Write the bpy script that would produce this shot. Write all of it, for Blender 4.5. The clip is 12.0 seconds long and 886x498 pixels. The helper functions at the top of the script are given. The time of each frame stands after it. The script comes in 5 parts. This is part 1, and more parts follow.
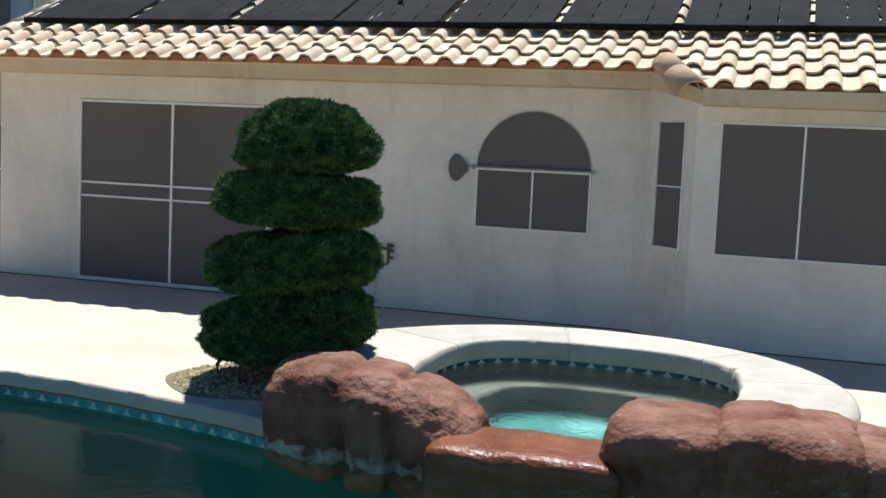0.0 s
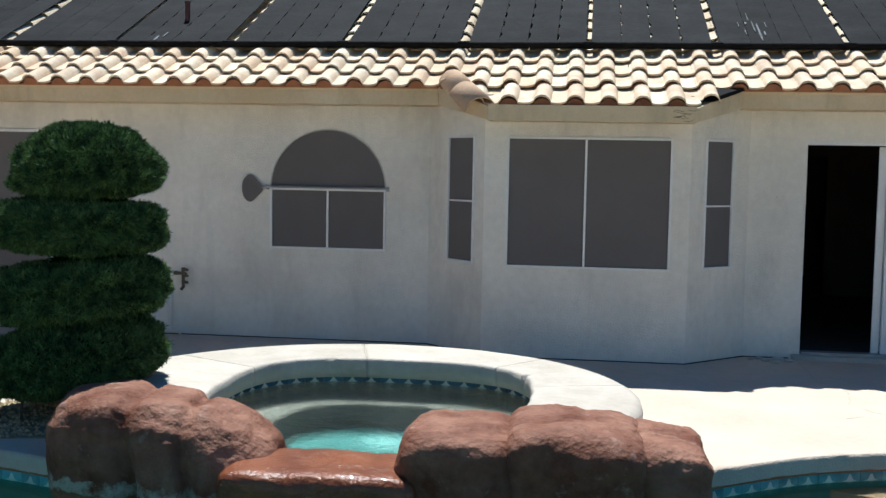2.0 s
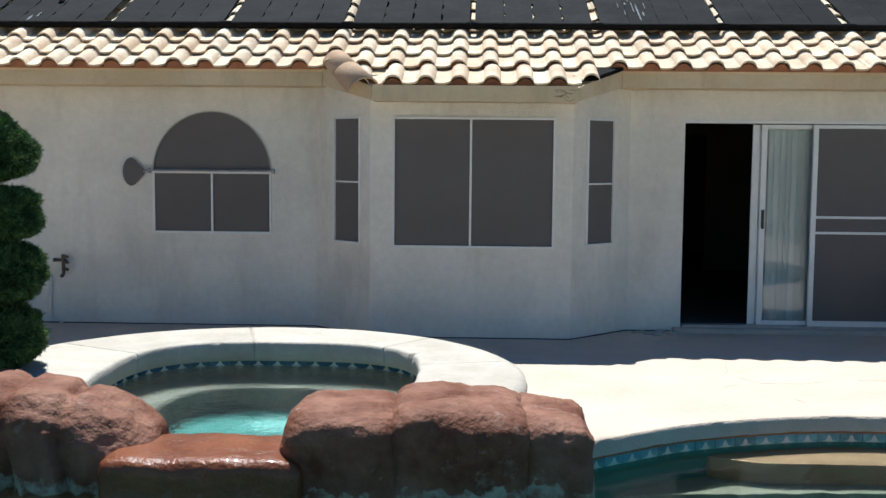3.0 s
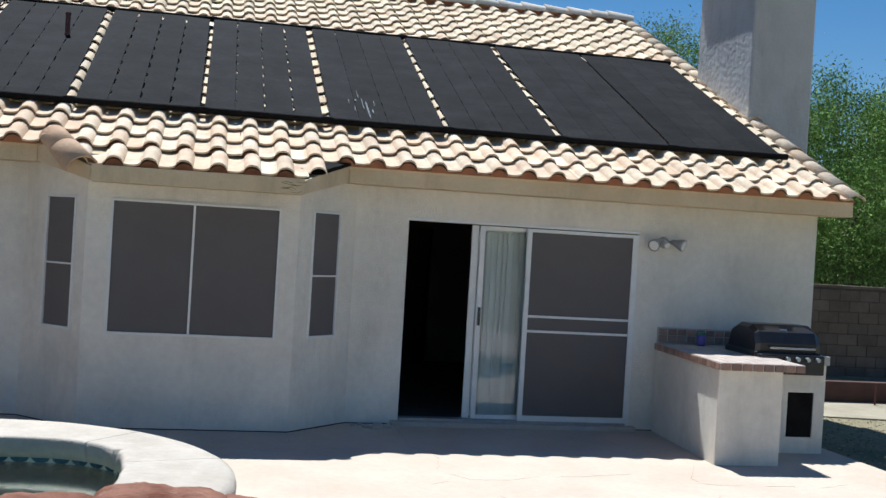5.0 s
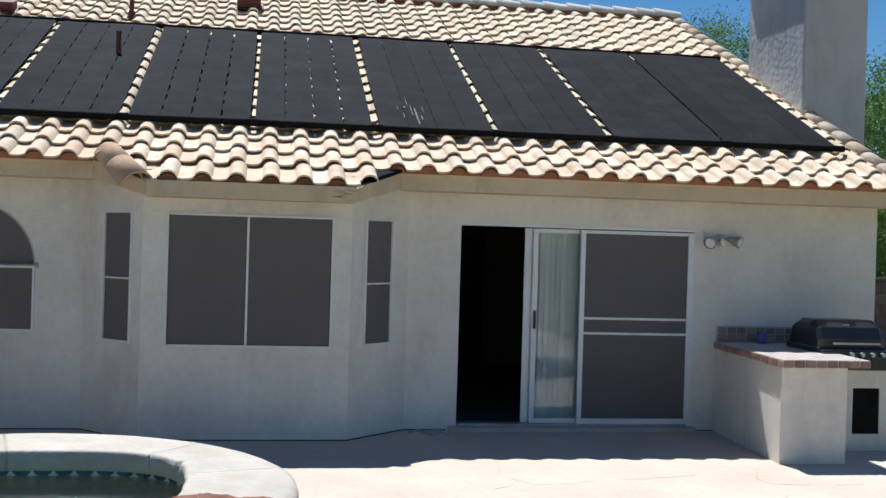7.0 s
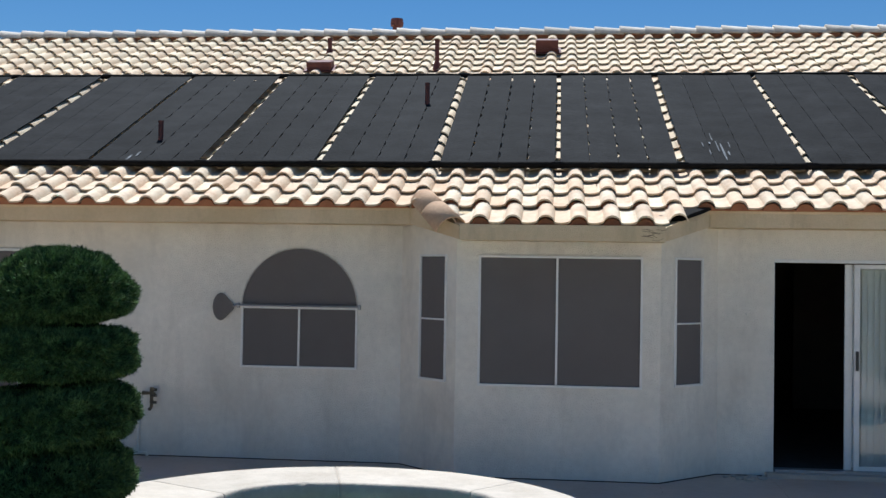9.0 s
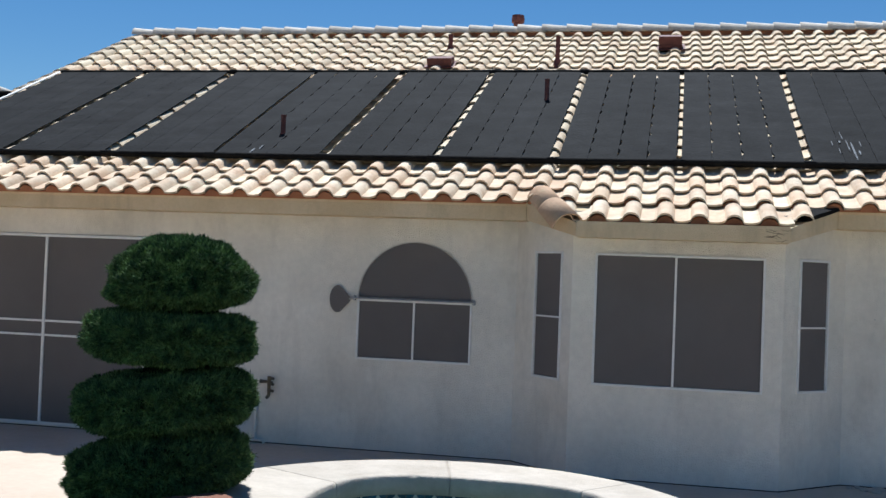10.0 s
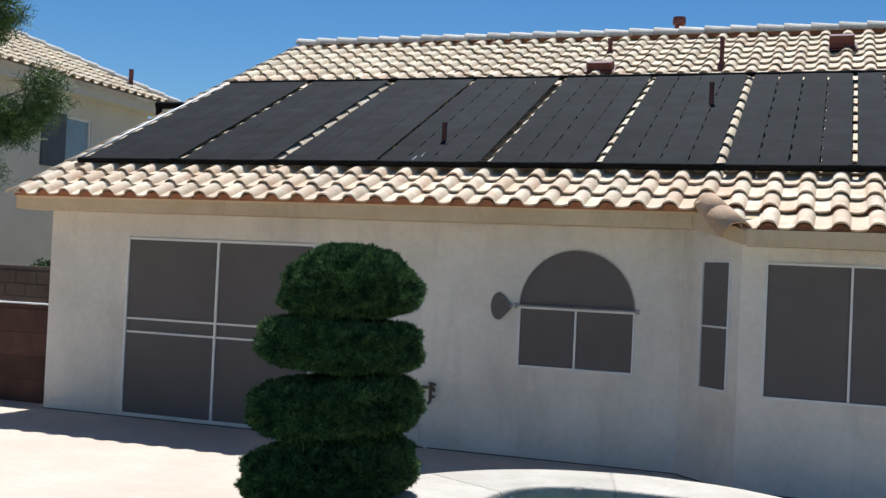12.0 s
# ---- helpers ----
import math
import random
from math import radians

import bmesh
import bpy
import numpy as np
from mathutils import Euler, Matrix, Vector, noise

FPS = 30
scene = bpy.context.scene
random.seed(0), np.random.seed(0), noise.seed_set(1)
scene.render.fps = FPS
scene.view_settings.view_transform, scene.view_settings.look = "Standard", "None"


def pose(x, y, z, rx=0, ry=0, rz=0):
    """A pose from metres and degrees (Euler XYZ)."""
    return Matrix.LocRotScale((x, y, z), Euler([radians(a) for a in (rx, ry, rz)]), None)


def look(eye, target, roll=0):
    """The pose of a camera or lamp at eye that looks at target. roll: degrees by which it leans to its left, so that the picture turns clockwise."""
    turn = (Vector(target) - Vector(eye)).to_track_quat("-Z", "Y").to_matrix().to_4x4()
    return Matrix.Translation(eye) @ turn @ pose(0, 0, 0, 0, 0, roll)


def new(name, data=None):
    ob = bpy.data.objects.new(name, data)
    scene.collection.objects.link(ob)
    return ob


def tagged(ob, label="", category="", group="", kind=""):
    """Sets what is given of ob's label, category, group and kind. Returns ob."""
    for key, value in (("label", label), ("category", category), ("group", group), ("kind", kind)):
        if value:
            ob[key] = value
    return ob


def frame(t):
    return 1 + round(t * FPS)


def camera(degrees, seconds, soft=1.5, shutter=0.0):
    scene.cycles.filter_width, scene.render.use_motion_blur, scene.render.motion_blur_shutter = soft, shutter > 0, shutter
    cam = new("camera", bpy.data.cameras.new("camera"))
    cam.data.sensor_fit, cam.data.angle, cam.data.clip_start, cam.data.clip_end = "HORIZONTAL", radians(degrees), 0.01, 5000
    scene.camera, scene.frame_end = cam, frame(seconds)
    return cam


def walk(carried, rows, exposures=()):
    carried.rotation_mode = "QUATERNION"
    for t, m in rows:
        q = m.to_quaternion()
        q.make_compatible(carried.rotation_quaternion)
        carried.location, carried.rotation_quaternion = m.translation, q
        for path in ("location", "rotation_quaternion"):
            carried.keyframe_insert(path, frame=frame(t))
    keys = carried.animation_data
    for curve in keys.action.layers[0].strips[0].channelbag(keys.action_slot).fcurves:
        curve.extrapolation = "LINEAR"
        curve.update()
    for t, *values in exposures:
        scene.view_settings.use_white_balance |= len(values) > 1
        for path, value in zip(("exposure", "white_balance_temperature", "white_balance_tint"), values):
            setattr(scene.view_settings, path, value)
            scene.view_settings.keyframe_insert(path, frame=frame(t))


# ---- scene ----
cam = camera(43.9, 12.0)
KELVIN, TINT = 5960, 4
KELVIN_B, TINT_B = 5840, 7
EXPOSURES = ((0, 0.61, KELVIN, TINT), (3.6, 0.61, KELVIN, TINT), (5.4, 0.47, KELVIN_B, TINT_B), (12, 0.48, KELVIN_B, TINT_B))
SKY, SUN = 0.060, 5.0

PATH = [
    (0, (-0.61, -11.037, 1.737), (-1.204, -9.137, 1.549), 2.6),
    (0.5, (-0.585, -11.053, 1.733), (-1.147, -9.142, 1.557), 2.4),
    (1, (-0.529, -11.033, 1.744), (-0.963, -9.09, 1.555), 1.7),
    (1.5, (-0.53, -11.027, 1.725), (-0.873, -9.065, 1.541), 1.8),
    (2, (-0.481, -11.024, 1.739), (-0.741, -9.047, 1.595), 1.1),
    (2.5, (-0.463, -11.039, 1.723), (-0.589, -9.048, 1.58), 0.7),
    (3, (-0.408, -11.04, 1.722), (-0.477, -9.049, 1.549), 0.5),
    (3.3, (-0.370, -11.030, 1.777), (-0.277, -9.038, 1.620), 0.8),
    (3.5, (-0.346, -11.025, 1.813), (-0.161, -9.037, 1.703), 1.7),
    (3.7, (-0.303, -10.979, 1.847), (-0.049, -8.998, 1.73), 2.7),
    (5.3, (-0.306, -11.044, 1.838), (0.121, -9.09, 1.843), 2.7),
    (5.5, (-0.314, -11.026, 1.805), (0.116, -9.073, 1.813), 1.8),
    (6, (-0.271, -11.049, 1.836), (0.153, -9.094, 1.847), 1.1),
    (6.5, (-0.351, -11.012, 1.847), (0.064, -9.055, 1.836), 0.7),
    (6.7, (-0.323, -11.0, 1.829), (0.057, -9.037, 1.813), 0.9),
    (8.3, (-0.463, -11.021, 1.84), (-0.445, -9.023, 1.911), 3.4),
    (8.5, (-0.503, -11.047, 1.822), (-0.539, -9.049, 1.888), 2.9),
    (9, (-0.522, -11.041, 1.856), (-0.728, -9.052, 1.906), 0.9),
    (9.5, (-0.56, -11.03, 1.822), (-0.912, -9.062, 1.878), 1.6),
    (10, (-0.509, -10.996, 1.829), (-0.926, -9.04, 1.871), 2.2),
    (10.5, (-0.593, -11.04, 1.811), (-1.05, -9.094, 1.869), 2.7),
    (11, (-0.587, -11.022, 1.859), (-1.129, -9.097, 1.905), 2.7),
    (11.5, (-0.617, -11.012, 1.852), (-1.241, -9.113, 1.909), 3.4),
    (12, (-0.629, -11.005, 1.872), (-1.308, -9.124, 1.908), 2.6),
]
walk(cam, [(t, look(eye, target, roll)) for t, eye, target, roll in PATH], EXPOSURES)

# ---- sky and sun ----
SUN_FROM = Vector((-0.10, 0.41, 1.0)).normalized()
world = bpy.data.worlds.new("sky")
scene.world = world
world.use_nodes = True
wn = world.node_tree
sky = wn.nodes.new("ShaderNodeTexSky")
sky.sky_type, sky.sun_disc = "NISHITA", False
sky.sun_elevation, sky.sun_rotation = math.asin(SUN_FROM.z), math.atan2(SUN_FROM.x, SUN_FROM.y)
sky.air_density, sky.dust_density, sky.ozone_density = 1.0, 0.0, 4.0
rich = wn.nodes.new("ShaderNodeHueSaturation")
rich.inputs["Saturation"].default_value, rich.inputs["Hue"].default_value = 1.24, 0.5
wn.links.new(sky.outputs[0], rich.inputs["Color"])
wn.links.new(rich.outputs[0], wn.nodes["Background"].inputs[0])
wn.nodes["Background"].inputs[1].default_value = SKY
sun_data = bpy.data.lights.new("sun", "SUN")
sun_data.energy, sun_data.angle, sun_data.color = SUN, radians(0.5), (1.0, 0.98, 0.95)
sun = new("sun", sun_data)
sun.matrix_world = look(SUN_FROM * 30, (0, 0, 0))


# ---- materials ----
def mat(name, c1, c2=None, scale=3.0, rough=0.8, bump=0.0, bump_scale=60.0, metal=0.0, vary=0.0, island=0.0,
        fine=0.0, fine_scale=40.0, spec=0.5, sharp=False, streak=None, other=None, joined=False):
    """A surface of two mixed colours with a fine grain, relief and a shift from piece to piece."""
    m = bpy.data.materials.new(name)
    m.use_nodes = True
    nt = m.node_tree
    L, N = nt.links.new, nt.nodes.new
    b = nt.nodes["Principled BSDF"]
    b.inputs["Roughness"].default_value, b.inputs["Metallic"].default_value = rough, metal
    b.inputs["Specular IOR Level"].default_value = spec
    geo = N("ShaderNodeNewGeometry")
    n1 = N("ShaderNodeTexNoise")
    n1.inputs["Scale"].default_value, n1.inputs["Detail"].default_value = scale, 6
    n1.inputs["Roughness"].default_value = 0.6
    L(geo.outputs["Position"], n1.inputs["Vector"])
    ramp = N("ShaderNodeValToRGB")
    ramp.color_ramp.elements[0].position, ramp.color_ramp.elements[1].position = (0.47, 0.53) if sharp else (0.32, 0.68)
    ramp.color_ramp.elements[0].color, ramp.color_ramp.elements[1].color = (*c1, 1), (*(c2 or c1), 1)
    L(n1.outputs[0], ramp.inputs[0])
    col = ramp.outputs[0]

    def scaled(col, value, amount):
        mr = N("ShaderNodeMapRange")
        mr.inputs["To Min"].default_value, mr.inputs["To Max"].default_value = 1 - amount, 1 + amount
        L(value, mr.inputs["Value"])
        mx = N("ShaderNodeMix")
        mx.data_type, mx.blend_type = "RGBA", "MULTIPLY"
        mx.inputs["Factor"].default_value = 1
        L(col, mx.inputs["A"])
        L(mr.outputs[0], mx.inputs["B"])
        return mx.outputs["Result"]

    if fine:
        n2 = N("ShaderNodeTexNoise")
        n2.inputs["Scale"].default_value, n2.inputs["Detail"].default_value = fine_scale, 4
        L(geo.outputs["Position"], n2.inputs["Vector"])
        col = scaled(col, n2.outputs[0], fine)
    if vary:
        info = N("ShaderNodeObjectInfo")
        col = scaled(col, info.outputs["Random"], vary)
    if island:
        col = scaled(col, geo.outputs["Random Per Island"], island)
    if other:
        # some pieces are fired to another colour
        rnd = geo.outputs["Random Per Island"] if joined else N("ShaderNodeObjectInfo").outputs["Random"]
        wave = N("ShaderNodeMath")
        wave.operation = "MULTIPLY"
        wave.inputs[1].default_value = 7.31
        frac = N("ShaderNodeMath")
        frac.operation = "FRACT"
        L(rnd, wave.inputs[0])
        L(wave.outputs[0], frac.inputs[0])
        pick = N("ShaderNodeMapRange")
        pick.inputs["From Min"].default_value, pick.inputs["To Max"].default_value = 0.45, other[3]
        L(frac.outputs[0], pick.inputs["Value"])
        mo = N("ShaderNodeMix")
        mo.data_type = "RGBA"
        L(pick.outputs[0], mo.inputs["Factor"])
        L(col, mo.inputs["A"])
        mo.inputs["B"].default_value = (*other[:3], 1)
        col = mo.outputs["Result"]
    if streak:
        # grime that has run down, in ragged upright streaks
        mp, ns, rs_, ms = N("ShaderNodeMapping"), N("ShaderNodeTexNoise"), N("ShaderNodeMapRange"), N("ShaderNodeMix")
        mp.inputs["Scale"].default_value = (2.6, 2.6, 0.7)
        ns.inputs["Scale"].default_value, ns.inputs["Detail"].default_value, ns.inputs["Roughness"].default_value = 1.0, 8, 0.68
        rs_.inputs["From Min"].default_value, rs_.inputs["From Max"].default_value, rs_.inputs["To Max"].default_value = 0.52, 0.74, streak[3]
        L(geo.outputs["Position"], mp.inputs["Vector"])
        L(mp.outputs[0], ns.inputs["Vector"])
        L(ns.outputs[0], rs_.inputs["Value"])
        ms.data_type = "RGBA"
        L(rs_.outputs[0], ms.inputs["Factor"])
        L(col, ms.inputs["A"])
        ms.inputs["B"].default_value = (*streak[:3], 1)
        col = ms.outputs["Result"]
    L(col, b.inputs["Base Color"])
    if bump:
        n3 = N("ShaderNodeTexNoise")
        n3.inputs["Scale"].default_value, n3.inputs["Detail"].default_value = bump_scale, 5
        L(geo.outputs["Position"], n3.inputs["Vector"])
        bp = N("ShaderNodeBump")
        bp.inputs["Strength"].default_value, bp.inputs["Distance"].default_value = bump, 0.02
        L(n3.outputs[0], bp.inputs["Height"])
        L(bp.outputs[0], b.inputs["Normal"])
    return m


STUCCO = mat("stucco", (0.665, 0.622, 0.545), (0.81, 0.762, 0.675), 1.2, 0.95, 0.6, 75, fine=0.10, fine_scale=15, spec=0.2, streak=(0.46, 0.425, 0.37, 0.42))
FASCIA = mat("painted_fascia", (0.60, 0.46, 0.28), (0.70, 0.56, 0.37), 2.2, 0.9, 0.4, 80, fine=0.08, spec=0.2, streak=(0.33, 0.27, 0.17, 0.6))
CHIMNEY = mat("rough_stucco", (0.43, 0.43, 0.42), (0.52, 0.51, 0.50), 1.6, 0.95, 0.7, 13, fine=0.12, spec=0.2, streak=(0.30, 0.29, 0.27, 0.5))
TILE = mat("clay_tile", (0.58, 0.405, 0.27), (0.76, 0.655, 0.485), 4, 0.85, 0.4, 60, vary=0.14, fine=0.16, fine_scale=30, spec=0.3, other=(0.57, 0.39, 0.245, 0.6))
TILE_FAR = mat("clay_tile_joined", (0.54, 0.41, 0.275), (0.69, 0.595, 0.43), 3, 0.85, 0.35, 60, island=0.16, fine=0.16, fine_scale=30, spec=0.3, other=(0.56, 0.40, 0.27, 0.5), joined=True)
RIDGE = mat("bleached_ridge_tile", (0.54, 0.48, 0.40), (0.68, 0.62, 0.54), 5, 0.85, 0.4, 50, vary=0.15, fine=0.15, spec=0.3)
SPLASH = mat("dried_pale_splash", (0.05, 0.053, 0.056), (0.20, 0.21, 0.22), 20, 0.8, spec=0.2)
HIP_CAP = mat("brown_clay_hip_tile", (0.50, 0.305, 0.18), (0.63, 0.43, 0.275), 4, 0.85, 0.4, 50, vary=0.15, fine=0.15, spec=0.3)
MORTAR = mat("red_clay_closure", (0.30, 0.115, 0.058), (0.40, 0.17, 0.085), 8, 0.9, 0.4, 60, spec=0.2)
RUBBER = mat("black_rubber_mat", (0.0036, 0.0036, 0.0039), (0.0115, 0.0115, 0.0117), 2.2, 0.85, 0.4, 30, vary=0.3, fine=0.6, fine_scale=14, spec=0.1, streak=(0.022, 0.022, 0.023, 0.45))
PIPE_BLACK = mat("black_pipe", (0.007, 0.006, 0.006), (0.014, 0.013, 0.012), 6, 0.9, 0.4, 30, spec=0.1)
PANE_BLUE = mat("dim_window_pane", (0.16, 0.22, 0.27), (0.22, 0.29, 0.35), 2, 0.2)
MAROON = mat("maroon_vent_paint", (0.10, 0.028, 0.022), (0.15, 0.045, 0.035), 8, 0.7, 0.2, 50)
CONCRETE = mat("cool_deck_concrete", (0.515, 0.41, 0.318), (0.595, 0.487, 0.387), 1.1, 0.92, 0.45, 70, fine=0.10, fine_scale=18, spec=0.2)
COPING = mat("coping_concrete", (0.42, 0.365, 0.30), (0.51, 0.45, 0.38), 3, 0.92, 0.35, 45, vary=0.05, fine=0.12, fine_scale=20, spec=0.2)
GROUND = mat("gravel_ground", (0.17, 0.15, 0.085), (0.29, 0.25, 0.16), 0.7, 0.95, 0.9, 30, fine=0.45, fine_scale=22, spec=0.1)
GRAVEL = mat("bed_gravel", (0.36, 0.265, 0.145), (0.56, 0.43, 0.26), 25, 0.9, 0.5, 60, island=0.45, spec=0.2)
STEP_PALE = mat("pale_pool_step", (0.15, 0.14, 0.11), (0.21, 0.19, 0.155), 4, 0.9, 0.3, 40, fine=0.2, spec=0.1)
STEP_TAN = mat("tan_pool_step", (0.21, 0.122, 0.074), (0.29, 0.17, 0.105), 4, 0.9, 0.3, 40, fine=0.15, spec=0.1)
SIDE_STONE = mat("dusty_side_gravel", (0.17, 0.14, 0.09), (0.36, 0.30, 0.20), 12, 0.95, 0.4, 60, island=0.45, spec=0.1)
SAND = mat("pale_sand", (0.29, 0.25, 0.18), (0.38, 0.33, 0.245), 2, 0.95, 0.5, 40, fine=0.15, spec=0.1)
SCREEN = mat("sun_screen_mesh", (0.128, 0.115, 0.110), (0.148, 0.134, 0.128), 1.3, 0.75, 0.3, 420, fine=0.05, fine_scale=300, spec=0.25)
WHITE = mat("white_aluminium", (0.70, 0.69, 0.66), (0.77, 0.76, 0.73), 5, 0.45, 0.05, 50, fine=0.05)
BLACK = mat("black_enamel", (0.012, 0.012, 0.014), (0.022, 0.022, 0.024), 6, 0.28, 0.05, 60)
STEEL = mat("brushed_steel", (0.42, 0.42, 0.42), (0.52, 0.52, 0.52), 12, 0.35, 0.05, 90, metal=1.0)
GREY_METAL = mat("galvanised_grey", (0.30, 0.30, 0.30), (0.40, 0.40, 0.40), 10, 0.5, metal=0.6)
BRASS = mat("weathered_brass", (0.10, 0.085, 0.06), (0.16, 0.13, 0.085), 20, 0.55, 0.2, 60, metal=0.7)
BLUE_TILE = mat("dark_blue_tile", (0.012, 0.055, 0.11), (0.02, 0.085, 0.15), 14, 0.22, vary=0.3, spec=0.5)
TEAL_TILE = mat("teal_tile", (0.08, 0.22, 0.26), (0.15, 0.33, 0.36), 14, 0.22, vary=0.3, spec=0.5)
MOTIF = mat("white_glaze", (0.42, 0.47, 0.47), (0.52, 0.55, 0.54), 14, 0.22, vary=0.1)
POOL_PLASTER = mat("green_pool_plaster", (0.006, 0.062, 0.055), (0.012, 0.092, 0.080), 0.8, 0.8, 0.2, 20, fine=0.2)
SPA_FLOOR = mat("turquoise_spa_floor", (0.032, 0.155, 0.148), (0.065, 0.215, 0.20), 5, 0.8, 0.2, 30, fine=0.15)
DRAIN_COVER = mat("pale_drain_cover", (0.14, 0.34, 0.32), (0.18, 0.40, 0.38), 9, 0.6, spec=0.2)
SPA_PLASTER = mat("grey_green_spa_plaster", (0.120, 0.115, 0.095), (0.20, 0.19, 0.16), 3, 0.8, 0.2, 30, fine=0.1)
BARK = mat("bark", (0.09, 0.06, 0.04), (0.16, 0.11, 0.075), 18, 0.9, 0.8, 40)
JUNIPER = mat("juniper_foliage", (0.012, 0.040, 0.018), (0.138, 0.220, 0.068), 9, 0.75, island=0.6, spec=0.15)
# Near-black foliage colour that paints the shade inside the topiary.
JUNIPER_SHADE = mat("juniper_shade", (0.003, 0.008, 0.003), (0.009, 0.022, 0.008), 12, 0.9, 0.6, 30, spec=0.1)
LEAF = mat("pale_tree_leaf", (0.10, 0.185, 0.036), (0.235, 0.335, 0.10), 0.9, 0.85, island=0.4, spec=0.08)
PINE = mat("pine_needles", (0.028, 0.068, 0.016), (0.125, 0.185, 0.045), 3, 0.6, island=0.4, spec=0.3)
BLOCK = mat("grey_concrete_block", (0.125, 0.098, 0.080), (0.175, 0.142, 0.118), 3, 0.95, 0.7, 50, vary=0.12, fine=0.15, spec=0.1)
BLOCK_MORTAR = mat("block_mortar", (0.075, 0.065, 0.06), (0.10, 0.09, 0.083), 6, 0.95, 0.4, 50, spec=0.1)
RUST_WOOD = mat("rust_stained_boards", (0.055, 0.024, 0.017), (0.09, 0.042, 0.029), 3, 0.85, 0.5, 30, vary=0.2, fine=0.2)
BRICK_TILE = mat("brick_red_counter_tile", (0.25, 0.145, 0.105), (0.36, 0.23, 0.175), 10, 0.6, 0.3, 60, vary=0.3, fine=0.15)
PALE_TILE = mat("pale_counter_tile", (0.46, 0.37, 0.31), (0.56, 0.47, 0.40), 10, 0.5, 0.2, 60, vary=0.12)
GROUT = mat("pale_grout", (0.42, 0.38, 0.33), (0.50, 0.46, 0.41), 12, 0.9, 0.3, 60)
# Room colours are set dark, so the unlit interior looks black.
ROOM = mat("room_dark_paint", (0.16, 0.13, 0.11), (0.20, 0.165, 0.14), 1.5, 0.9, 0.1, 40)
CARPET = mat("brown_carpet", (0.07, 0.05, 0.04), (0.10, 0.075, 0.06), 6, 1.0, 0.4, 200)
FABRIC = mat("white_vertical_blind", (0.66, 0.67, 0.66), (0.74, 0.75, 0.74), 3, 0.8, 0.1, 60, vary=0.08)
PURPLE = mat("purple_plastic", (0.13, 0.09, 0.32), (0.17, 0.12, 0.38), 9, 0.4)
GREEN_LID = mat("green_plastic", (0.05, 0.20, 0.10), (0.07, 0.26, 0.13), 9, 0.4)
NEIGHBOUR = mat("cream_stucco", (0.52, 0.49, 0.42), (0.59, 0.56, 0.48), 1.0, 0.95, 0.4, 60, fine=0.08, spec=0.2)
SHUTTER = mat("dark_shutter_paint", (0.05, 0.055, 0.065), (0.07, 0.075, 0.085), 5, 0.6)


def glass(name, colour, rough, ior, wave=0.0, wave_scale=4.0):
    m = bpy.data.materials.new(name)
    m.use_nodes = True
    nt = m.node_tree
    b = nt.nodes["Principled BSDF"]
    b.inputs["Base Color"].default_value = (*colour, 1)
    b.inputs["Transmission Weight"].default_value = 1.0
    b.inputs["Roughness"].default_value, b.inputs["IOR"].default_value = rough, ior
    if wave:
        geo, n1, n2 = (nt.nodes.new(k) for k in ("ShaderNodeNewGeometry", "ShaderNodeTexNoise", "ShaderNodeTexNoise"))
        add, bp = nt.nodes.new("ShaderNodeMath"), nt.nodes.new("ShaderNodeBump")
        n1.inputs["Scale"].default_value, n2.inputs["Scale"].default_value = wave_scale, wave_scale * 3.7
        n1.inputs["Detail"].default_value = n2.inputs["Detail"].default_value = 2
        for n in (n1, n2):
            nt.links.new(geo.outputs["Position"], n.inputs["Vector"])
        nt.links.new(n1.outputs[0], add.inputs[0])
        nt.links.new(n2.outputs[0], add.inputs[1])
        nt.links.new(add.outputs[0], bp.inputs["Height"])
        bp.inputs["Strength"].default_value, bp.inputs["Distance"].default_value = wave, 0.05
        nt.links.new(bp.outputs[0], b.inputs["Normal"])
    return m


WATER = glass("pool_water", (0.60, 0.82, 0.72), 0.06, 1.13, 0.06, 2.6)
SPA_WATER = glass("spa_water", (0.70, 0.84, 0.79), 0.02, 1.33, 0.16, 6.0)
GLASS = glass("clear_glass", (0.92, 0.96, 0.95), 0.0, 1.45)


